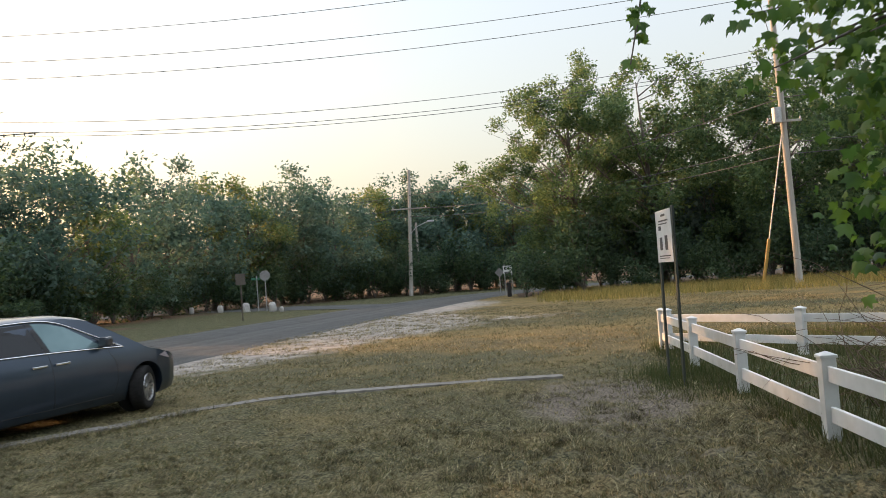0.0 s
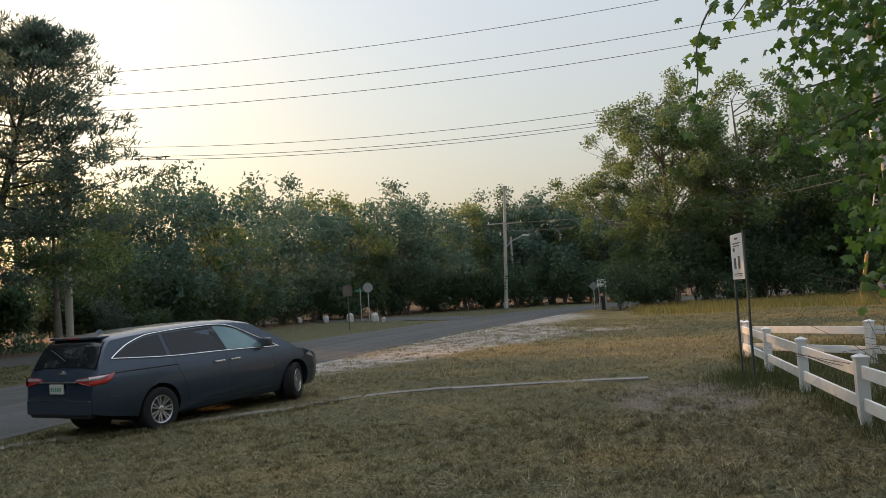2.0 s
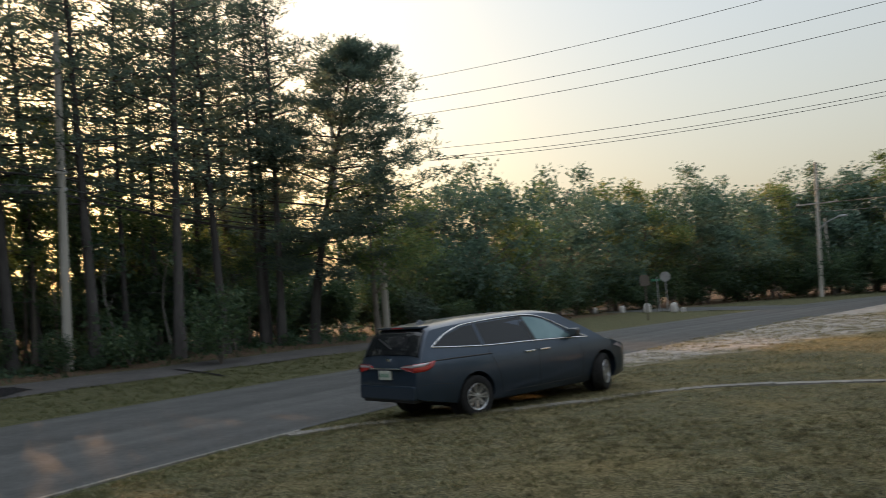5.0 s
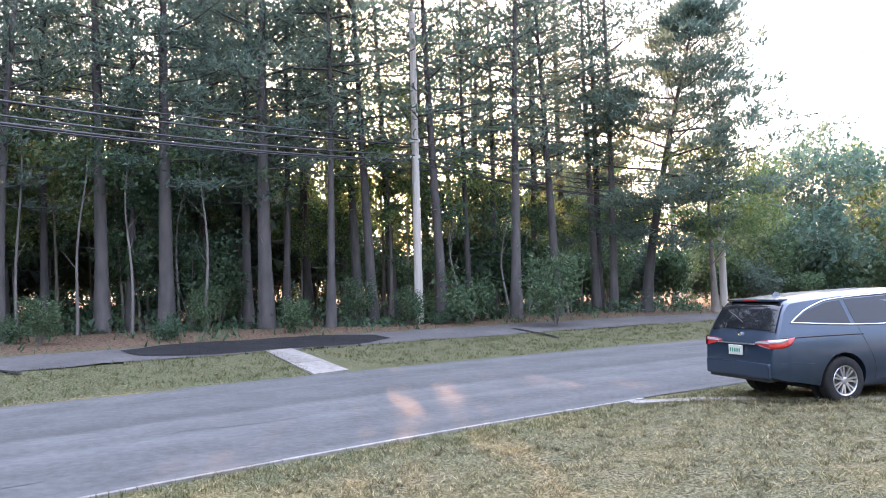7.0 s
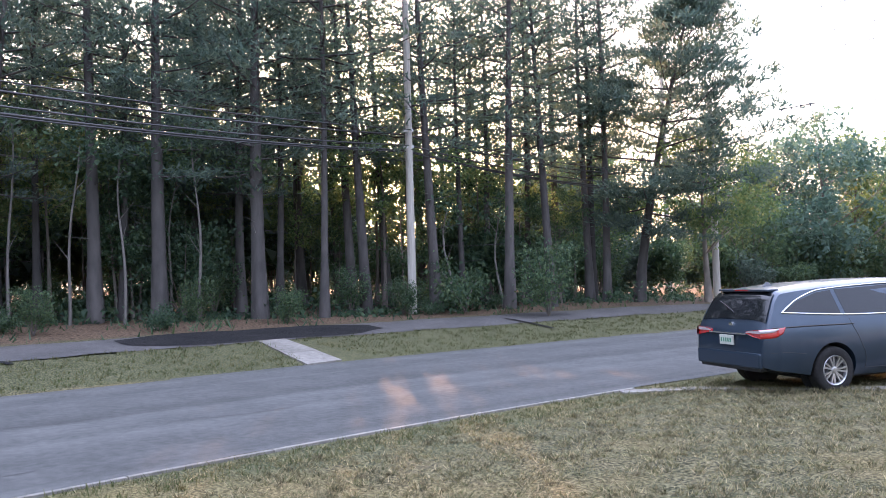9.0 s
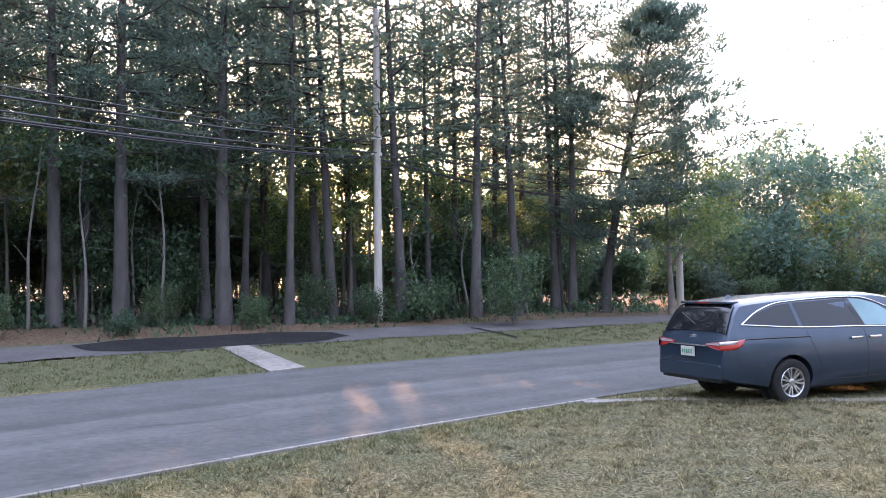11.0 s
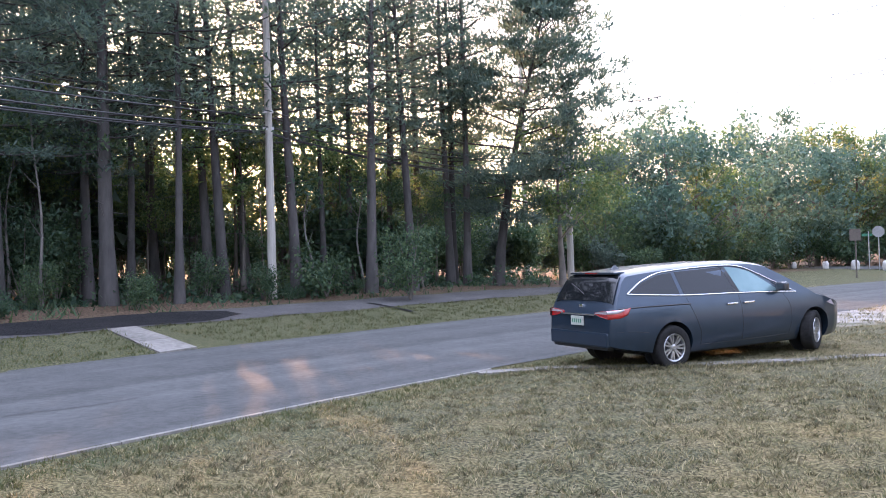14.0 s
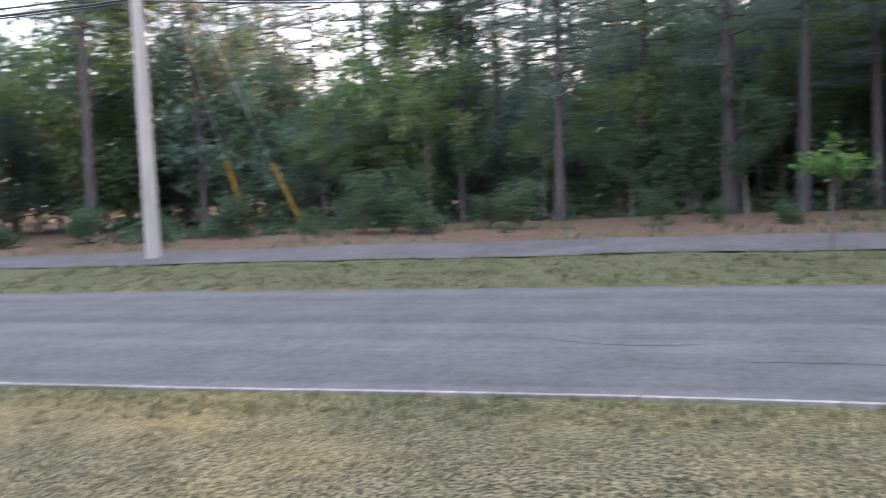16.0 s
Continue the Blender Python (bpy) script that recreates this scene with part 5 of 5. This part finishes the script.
pb = pole("utility_pole", -23.4, 15.7, 10.6, 0.15, 0.10, "pale weathered utility pole at the wood's edge", (-0.1, 0.1))
for z in (6.15, 5.6):
    bm = bmesh.new()
    box(bm, (-0.18, -0.03, z - 0.05), (0.18, 0.03, z + 0.05), 0.01, pose(0, 0, 0, 0, 0, 70))
    part("bracket", bm, M_STEEL, pb)
pc = pole("utility_pole", -23.4, 32.7, 9.4, 0.17, 0.12, "grey wooden utility pole at the corner of the wood")
pd = pole("utility_pole", -16.1, -16.9, 11.5, 0.19, 0.13, "pale wooden utility pole standing on the verge")
pe = pole("utility_pole", 15.0, 46.4, 17.5, 0.19, 0.13, "tall orange-lit utility pole behind the hedge tree", (-0.3, 0))
crossarm(pe, 8.6, 1.8, 0, (-0.15, -0.15), 2)
bm = bmesh.new()
bmesh.ops.create_cone(bm, cap_ends=True, segments=16, radius1=0.24, radius2=0.24, depth=0.8, matrix=pose(-0.55, -0.3, 8.9))
part("transformer", bm, M_STEEL, pe)
pf = pole("utility_pole", -34.0, 43.0, 16.5, 0.19, 0.13, "tall utility pole hidden among the trees")


def cable(name, pts, sag, r, label, n=24):
    """A sagging cable through its supports."""
    out = []
    for (a, b), s in zip(zip(pts, pts[1:]), sag):
        t = np.linspace(0, 1, n, endpoint=False)[:, None]
        a, b = np.array(a, float), np.array(b, float)
        q = a + (b - a) * t
        q[:, 2] -= (4 * s * t * (1 - t))[:, 0]
        out.append(q)
    out.append(np.array([pts[-1]], float))
    ob = new(name, tubes(name, [(np.vstack(out), r, 5)]))
    ob.data.materials.append(M_LINE if name == "power_line" else M_WIRE)
    return tagged(ob, label, "cable", "overhead cables")


for z0, z1, z2, off, r in ((7.5, 6.78, 6.3, 0.16, 0.018), (7.3, 6.66, 6.2, -0.16, 0.028), (6.95, 6.25, 5.75, 0.12, 0.024), (6.85, 6.12, 5.6, -0.12, 0.034), (6.75, 6.05, 5.5, 0.02, 0.02)):
    cable("service_cable", [(-0.5 + off, -46, z0 + 0.4), (-16.1 + off, -16.9, z0), (-23.5 + off, 15.7, z1), (-23.4 + off, 32.7, z2), (-33.0 + off, 60.0, z2 + 0.6)], (0.9, 0.85, 0.5, 0.6), r, "black overhead service cable along the wood")
E0, F0 = (15.0, 46.4), (-34.0, 43.0)
for zf, ze, dx, r in ((16.4, 18.3, 0.0, 0.022), (15.1, 16.4, 0.2, 0.022), (14.2, 15.4, 0.1, 0.022), (12.3, 12.6, -0.1, 0.02), (11.75, 12.0, 0.1, 0.02), (11.55, 11.8, 0.1, 0.02)):
    cable("power_line", [(F0[0] + dx, F0[1], zf), (E0[0] + dx, E0[1], ze), (60 + dx, 52, ze + 1.0)], (1.1 if zf > 13 else 1.5, 1.5), r * 0.75, "thin power line crossing the sky")
for zf, ze, sag in ((9.6, 9.9, 0.7), (8.4, 7.5, 0.8), (7.6, 6.9, 0.8)):
    cable("power_line", [(-60, 88, zf), (-9.0, 80.0, zf + 0.1), (15.0, 46.6, ze), (50, 20, ze)], (sag, sag, sag), 0.025, "far power line in front of the trees")
cable("power_line", [(15.0, 46.4, 11.6), (6.0, 22.0, 9.2), (-2.0, -8.0, 7.5)], (0.4, 0.3), 0.012, "thin service line running overhead")


def damper(x, y, z, turn):
    ob = thing("line_damper", pose(x, y, z, 0, 0, turn), "string of dark dampers clamped on the power line", "damper")
    for i in range(4):
        bm = bmesh.new()
        box(bm, (i * 0.55 - 0.02, -0.05, -0.13), (i * 0.55 + 0.03, 0.05, 0.06), 0.02)
        part("clamp", bm, M_TRIM_DARK, ob)
    part("rod", tubes("rod", [(np.array([(-0.2, 0, 0), (1.9, 0, 0)]), 0.03, 6)]), M_TRIM_DARK, ob)


damper(-26.2, 43.6, 10.85, 4)
for dx, dy, bx, by in ((0.05, 0.3, -20.5, -17.6), (0.05, 0.3, -21.9, -16.6)):
    guy = thing("guy_wire", pose(bx, by, land_at(bx, by)), "steel guy wire with a yellow plastic guard at its foot", "guy wire", "guy wires")
    end = np.array([-16.1 + dx - bx, -16.9 + dy - by, 9.0])
    part("strand", tubes("strand", [(np.array([(0, 0, -0.1), end]), 0.012, 5)]), M_STEEL, guy)
    d = end / np.linalg.norm(end)
    part("guard", tubes("guard", [(np.array([d * 0.1, d * 2.5]), 0.06, 8)]), M_YELLOW, guy)
guy = thing("guy_wire", pose(13.0, 46.0, land_at(13.0, 46)), "steel guy wire with a yellow plastic guard at its foot", "guy wire", "guy wires")
end = np.array([1.8, 0.4, 8.3])
part("strand", tubes("strand", [(np.array([(0, 0, -0.1), end]), 0.035, 5)]), M_STEEL, guy)
part("guard", tubes("guard", [(np.array([end * 0.02, end * 0.3]), 0.09, 8)]), M_YELLOW, guy)

# ---- pale bare saplings and the young verge tree ----


def bare_sapling(az, d, height, lean, seed):
    r = np.random.default_rng(seed)
    x, y = polar(az, d)
    ob = thing("bare_sapling", pose(x, y, land_at(x, y) - 0.05), "thin pale leaning trunk at the wood's edge", "tree", "pale trunks")
    t = np.linspace(0, 1, 9)
    kink = 0.28 * np.sin(5 * t + seed) * t
    p = np.stack([lean * t + kink, 0.4 * kink, height * t], 1)
    runs = [(p, 0.055 * (1 - 0.7 * t), 6)]
    for i in range(5):
        k = r.integers(3, 8)
        a = r.uniform(0, 6.28)
        runs.append((np.stack([p[k], p[k] + [0.5 * np.cos(a), 0.5 * np.sin(a), 0.6]]), [0.018, 0.004], 4))
    part("trunk", tubes("trunk", runs), M_BARK_PALE, ob)
    part("crown", leaves("crown", p[8] + r.normal(0, 0.55, (320, 3)) * [1, 1, 0.8], 0.16, r, 0.6), M_SHRUB, ob)


for i, (az, d, h, ln) in enumerate([(69.9, 26.2, 5.5, 0.25), (74.4, 26.0, 5.0, -0.1), (71.6, 27.5, 4.6, 0.5), (77.6, 26.6, 5.2, 0.6), (81.0, 26.8, 6.0, 0.2), (85.0, 26.2, 5.6, 0.55), (87.0, 25.8, 5.6, -0.4), (66.0, 27.0, 4.8, 0.35), (52.6, 28.6, 3.6, -0.5), (49.3, 31, 3.8, -0.4)]):
    bare_sapling(az, d, h, ln, i)

young = thing("young_tree", pose(-17.2, -1.4, land_at(-17.2, -1.4)), "young staked tree with few leaves on the verge", "tree")
part("trunk", tubes("trunk", [(np.array([(0, 0, -0.1), (0.03, 0, 1.0), (0, 0.02, 2.1)]), [0.03, 0.025, 0.012], 6)]), M_BARK, young)
yr = np.random.default_rng(77)
part("crown", leaves("crown", np.concatenate([yr.normal(0, 1, (420, 3)) * [0.26, 0.26, 0.10] + [0, 0, 1.72], yr.normal(0, 1, (50, 3)) * [0.10, 0.10, 0.15] + [0, 0, 2.0]]), 0.13, yr, 0.6, 0.2), M_MAPLE, young)

# ---- the climbing-leaf tree by the fence ----


def lobed_leaves(name, centres, size, r, lie):
    """Broad leaves with pointed lobes."""
    ang = np.array([90, 62, 40, 12, -25, -62, -90, -118, -155, 168, 140, 118])
    rad = np.array([1.0, 0.52, 0.92, 0.55, 0.78, 0.5, 0.30, 0.5, 0.78, 0.55, 0.92, 0.52])
    out = np.stack([rad * np.cos(np.radians(ang)), rad * np.sin(np.radians(ang))], 1) * 0.5
    c = np.asarray(centres, float)
    n = len(c)
    d = lie + 0.45 * r.normal(size=(n, 3))
    d /= np.linalg.norm(d, axis=1)[:, None]
    nm = r.normal(size=(n, 3)) * 0.6 + [-0.3, -0.6, 0.5]
    s = np.cross(d, nm)
    s /= np.linalg.norm(s, axis=1)[:, None]
    u = np.cross(s, d)
    z = (size * r.uniform(0.6, 1.25, n))[:, None, None]
    ring = c[:, None] + z * (s[:, None] * out[None, :, :1] + d[:, None] * out[None, :, 1:]) - u[:, None] * z * (np.abs(out[None, :, :1]) * 0.35 + 0.12 * (rad[None, :, None] - 0.5))
    v = np.concatenate([c[:, None] + u[:, None] * z * 0.04, ring], 1)
    k = len(ang)
    tri = np.stack([np.zeros(k, int), 1 + np.arange(k), 1 + (np.arange(k) + 1) % k], 1)
    f = (tri[None] + (np.arange(n) * (k + 1))[:, None, None]).reshape(-1, 3)
    return mesh_arr(name, v.reshape(-1, 3), f, True)


def at_bearing(az, el, d):
    """A place seen from the lawn at that bearing, height angle and distance."""
    return np.array([-0.14 - d * math.sin(radians(az)), -0.17 + d * math.cos(radians(az)), 1.71 + d * math.tan(radians(el))])


def hedge_tree():
    r = np.random.default_rng(5)
    tree = thing("vine_covered_tree", pose(0, 0, 0), "tree hung with broad dark green lobed leaves", "tree")
    foot = np.array([4.55, 8.6, -0.1])
    trunk = np.array([foot, foot + [-0.1, 0, 1.6], foot + [-0.35, -0.1, 3.2], foot + [-0.5, -0.1, 5.2], foot + [-0.7, -0.2, 7.0]])
    runs = [(trunk, [0.15, 0.13, 0.11, 0.08, 0.05], 9)]
    cs = []

    def spray(path, n, spread, droop=0.0):
        p = smooth_line(path, 0.1)
        runs.append((p, np.linspace(0.028, 0.005, len(p)), 5))
        t = r.uniform(0.15, 1, n)
        q = p[(t * (len(p) - 1)).astype(int)] + r.normal(0, spread, (n, 3))
        q[:, 2] -= droop * r.uniform(0, 1, n)
        cs.append(q)

    top = trunk[3]
    # the long shoot that reaches over the lawn and hangs down
    spray([top, at_bearing(-14, 21, 8.2), at_bearing(-9.5, 18.5, 8.0), at_bearing(-7.6, 16, 7.9), at_bearing(-7.3, 13.0, 7.9), at_bearing(-6.5, 9.6, 7.9)], 105, 0.07)
    spray([trunk[3], at_bearing(-17, 20, 8), at_bearing(-12, 18.5, 8), at_bearing(-9.8, 16.6, 8)], 60, 0.09, 0.12)
    for az0, el0, n, sp in ((-12.2, 16.5, 22, 0.12), (-13.4, 13.8, 45, 0.14), (-15.5, 16.5, 90, 0.18), (-12.6, 11.6, 14, 0.09), (-15.5, 12.5, 80, 0.18), (-17.5, 14.5, 90, 0.2), (-14.2, 9.3, 40, 0.13),
                            (-17.0, 9.5, 80, 0.2), (-19.0, 12.0, 90, 0.22), (-12.6, 8.4, 8, 0.08), (-18.4, 6.2, 90, 0.2), (-20.5, 8.5, 100, 0.24), (-18.2, 3.4, 90, 0.17), (-20.5, 4.6, 120, 0.24), (-19.6, 0.6, 110, 0.2),
                            (-18.0, 1.0, 50, 0.13), (-21.5, 0.5, 130, 0.26), (-20.5, -1.6, 90, 0.2), (-22.5, 14, 140, 0.3), (-19.5, 17.5, 120, 0.26), (-22.5, 19, 140, 0.3), (-24.5, 9, 160, 0.34), (-24.5, 3, 160, 0.34), (-23, -2, 120, 0.26), (-26.5, 14, 160, 0.4), (-16.4, 18.6, 82, 0.26), (-19.0, 15.2, 93, 0.28), (-20.6, 11.2, 104, 0.28), (-21.4, 6.6, 104, 0.28), (-20.2, 2.6, 82, 0.22), (-21.8, 16.6, 99, 0.3), (-23.4, 12.0, 104, 0.32), (-23.2, 5.8, 99, 0.3), (-14.0, 16.4, 33, 0.16), (-18.4, 8.6, 60, 0.2)):
        d = r.uniform(7.6, 8.8)
        end = at_bearing(az0, el0, d)
        b = trunk[min(4, 1 + int(max(0, el0) / 6))]
        spray([b, (b + end) / 2 + [0, 0, 0.35], end], int(n * 0.35), sp * 0.7)
        cs.append(end + r.normal(0, sp, (int(n * 0.75), 3)) * [1.25, 1.25, 1.05])
    pts = np.concatenate(cs)
    part("trunk", tubes("trunk", runs), M_BARK, tree)
    part("crown", lobed_leaves("crown", pts, 0.155, r, np.array([-0.2, -0.2, -0.9])), M_MAPLE, tree)
    return tree


hedge_tree()


def brush_pile():
    r = np.random.default_rng(9)
    ob = thing("dead_brush", pose(0, 0, 0), "tangle of dead brown twigs behind the fence", "brush")
    runs = []
    for i in range(180):
        c = np.array([3.55 + 1.2 * r.uniform(), 9.6 + 1.6 * r.uniform(), 0.0])
        a = r.uniform(0, 6.28)
        p = [c]
        w = np.array([0.2 * np.cos(a) - 0.06, 0.2 * np.sin(a), 0.40])
        for k in range(5):
            p.append(p[-1] + w * r.uniform(0.6, 1.0))
            w = w + r.normal(0, 0.14, 3) - [0, 0, 0.12]
        runs.append((np.array(p), np.linspace(0.009, 0.002, 6), 3))
    part("twig_mass", tubes("twig_mass", runs), M_TWIG, ob)


brush_pile()

# ---- grass ----


def blades(name, xy, height, width, r, lean=0.5, base=0.0):
    """Single grass blades as thin bent triangles."""
    n = len(xy)
    h = height * r.uniform(0.45, 1.25, n)
    a = r.uniform(0, 2 * np.pi, n)
    b = r.uniform(0, 2 * np.pi, n)
    z = land(xy[:, 0], xy[:, 1]) - 0.012 + base
    p = np.stack([xy[:, 0], xy[:, 1], z], 1)
    s = np.stack([np.cos(a), np.sin(a), np.zeros(n)], 1) * (width * r.uniform(0.6, 1.2, n))[:, None]
    tip = p + np.stack([np.cos(b) * h * lean * r.uniform(0, 1.6, n), np.sin(b) * h * lean * r.uniform(0, 1.6, n), h], 1)
    v = np.stack([p - s, p + s, tip], 1).reshape(-1, 3)
    return mesh_arr(name, v, np.arange(3 * n).reshape(n, 3))


def scatter(n, x0, x1, y0, y1, r, clump=0.0, each=12):
    if clump:
        c = np.stack([r.uniform(x0, x1, n // each + 1), r.uniform(y0, y1, n // each + 1)], 1)
        return np.repeat(c, each, 0)[:n] + r.normal(0, clump, (n, 2))
    return np.stack([r.uniform(x0, x1, n), r.uniform(y0, y1, n)], 1)


gr = np.random.default_rng(3)


def on_lawn(p, lo=0.1):
    s = road_side(p[:, 0], p[:, 1])
    k = ((p[:, None] - KERB_LINE[None]) ** 2).sum(2).min(1) if len(p) < 400000 else 1
    bare = np.exp(-(((p[:, 0] - 0.95) / 1.1) ** 2 + ((p[:, 1] - 12.9) / 1.9) ** 2) ** 2)
    return (s > HALF + lo) & (k > 0.13 ** 2) & (gr.uniform(size=len(p)) > 0.85 * bare)


def chunked(n, box4, r, clump, each, lo=0.1):
    out = []
    for _ in range(max(1, n // 30000)):
        p = scatter(min(n, 30000), *box4, r, clump, each)
        out.append(p[on_lawn(p, lo)])
    return np.concatenate(out)


def grass_thing(name, data, mat, label):
    ob = new(name, data)
    data.materials.append(mat)
    return tagged(ob, label, "grass", kind="stuff")


def tussock(x, y):
    """Uneven growth of the lawn, 0 to 1."""
    u = np.sin(23 * x + 9 * y + 2 * np.sin(5 * y)) + np.sin(11 * x - 27 * y + 2 * np.sin(4 * x + 1)) + np.sin(31 * y + 6 * x) + np.sin(7.3 * x + 4.1 * y) + np.sin(5.2 * y - 6.4 * x)
    return 1 / (1 + np.exp(-1.3 * u))


lawn = np.concatenate([chunked(210000, (-9, 3.2, 3.0, 11.0), gr, 0.028, 9), chunked(90000, (-9, 2.8, 9.0, 17.5), gr, 0.035, 9), chunked(90000, (-8.8, -3.0, -9.0, 4.0), gr, 0.028, 9)])
lawn = lawn[gr.uniform(size=len(lawn)) < 0.22 + tussock(lawn[:, 0], lawn[:, 1])]
grass_thing("lawn_grass", blades("lawn_grass", lawn, 0.024 + 0.034 * tussock(lawn[:, 0], lawn[:, 1]), 0.0065, gr, 1.2), M_GRASS, "short dry mown lawn, straw and olive")
far_lawn = chunked(60000, (-8, 12, 16.5, 42), gr, 0.12, 16)
grass_thing("lawn_grass", blades("lawn_grass", far_lawn, 0.075, 0.011, gr, 0.9), M_GRASS, "short dry lawn running to the field")
edge = chunked(60000, (-9.6, -4.5, -14, 11.5), gr, 0.03, 6, 0.0)
edge = edge[road_side(edge[:, 0], edge[:, 1]) < HALF + 0.75]
grass_thing("edge_grass", blades("edge_grass", edge, 0.075, 0.006, gr, 0.7), M_GRASS_GREEN, "fresh green grass along the road's edge")
verge = scatter(90000, -20.5, -11, -18, 32, gr, 0.06, 10)
vs_ = -road_side(verge[:, 0], verge[:, 1]) - HALF
verge = verge[(vs_ > 0.02) & (vs_ < 2.95) & ~((verge[:, 0] < -16.4) & (verge[:, 1] > 8.2 - 0.1 * (verge[:, 0] + 16.4)) & (verge[:, 1] < 10.0 + 0.28 * (verge[:, 0] + 16.4)))]
grass_thing("verge_grass", blades("verge_grass", verge, 0.085, 0.010, gr, 0.8), M_GRASS_GREEN, "green and straw mown verge grass")
field = scatter(110000, 1.5, 30, 38, 58, gr, 0.18, 18)
field = field[(field[:, 1] > 43 - 0.18 * field[:, 0]) & (road_side(field[:, 0], field[:, 1]) > HALF + 2.5)]
rim_d = np.minimum(field[:, 1] - (43 - 0.18 * field[:, 0]), (field[:, 0] - 0.5) * 1.5)
field = field[gr.uniform(size=len(field)) < np.clip(rim_d / 7.0, 0.03, 1) * (0.55 + 0.45 * np.sin(0.9 * field[:, 0] + 0.5 * field[:, 1]))]
grass_thing("tall_grass", blades("tall_grass", field, 0.46, 0.018, gr, 0.35), M_TALL, "tall straw-coloured grass before the trees")
k0 = KERB_LINE[(KERB_LINE[:, 0] > -8.6) & (KERB_LINE[:, 0] < -4.9)]
over = k0[gr.integers(0, len(k0), 7000)] + gr.normal(0, 0.14, (7000, 2)) + [0.10, -0.12]
grass_thing("edge_grass", blades("edge_grass", over, 0.075, 0.007, gr, 0.8), M_GRASS, "dry grass grown over the kerb")
yard = scatter(26000, 2.75, 9.5, 5.0, 20.0, gr, 0.12, 12)
grass_thing("long_grass", blades("long_grass", yard, 0.24, 0.009, gr, 0.5), M_GRASS_GREEN, "long unmown green grass behind the fence")
tuft = np.concatenate([gr.normal(0, 1, (1800, 2)) * [0.35, 0.8] + [2.15, 14.0], np.stack([gr.normal(2.6, 0.12, 1500), gr.uniform(8.5, 18.8, 1500)], 1)])
grass_thing("long_grass", blades("long_grass", tuft, 0.19, 0.007, gr, 0.5), M_GRASS_GREEN, "uncut green tufts round the posts")
hay = scatter(64000, -2.2, 2.7, 4.0, 14.0, gr, 0.075, 40)
hay = hay[gr.uniform(size=len(hay)) < 1.3 * tussock(0.6 * hay[:, 0], 0.6 * hay[:, 1]) ** 1.5]
hay = hay[gr.uniform(size=len(hay)) < np.clip((hay[:, 0] + 2.3) / 3.2, 0.08, 1)]
grass_thing("hay_clippings", blades("hay_clippings", hay, 0.06, 0.0055, gr, 1.8, 0.01 + 0.045 * tussock(0.6 * hay[:, 0], 0.6 * hay[:, 1]) ** 2), M_HAY, "loose dry mown clippings in small heaps")
litter = scatter(5000, -28, -14, -22, 34, gr, 0.25, 8)
lf = -road_side(litter[:, 0], litter[:, 1]) - HALF
litter = litter[(lf > 5.6) & (lf < 9)]
grass_thing("undergrowth", blades("undergrowth", litter, 0.30, 0.03, gr, 0.9), M_SHRUB, "low green undergrowth at the wood's edge")

low_r = np.random.default_rng(12)
n_low = 24000
az_, d_ = low_r.uniform(36, 140, n_low), 26.5 + 20 * low_r.uniform(0, 1, n_low) ** 1.5
az_ = np.round(az_ / 2.2) * 2.2 + low_r.normal(0, 0.6, n_low)
d_ = np.where(az_ < 46, d_ + 7, d_)
lx, ly = -0.5 - d_ * np.sin(np.radians(az_)), d_ * np.cos(np.radians(az_))
ok = -road_side(lx, ly) - HALF > 6.6
lx, ly = lx[ok], ly[ok]
lz = land(lx, ly) + 0.9 * low_r.uniform(0, 1, len(lx)) ** 1.6 * (0.6 + 0.4 * np.sin(1.3 * lx + 0.7 * ly))
low = leaves("low_undergrowth", np.stack([lx, ly, lz], 1), 0.2, low_r, 0.6)
grass_thing("low_undergrowth", low, M_SHRUB, "low leafy undergrowth covering the wood's floor")
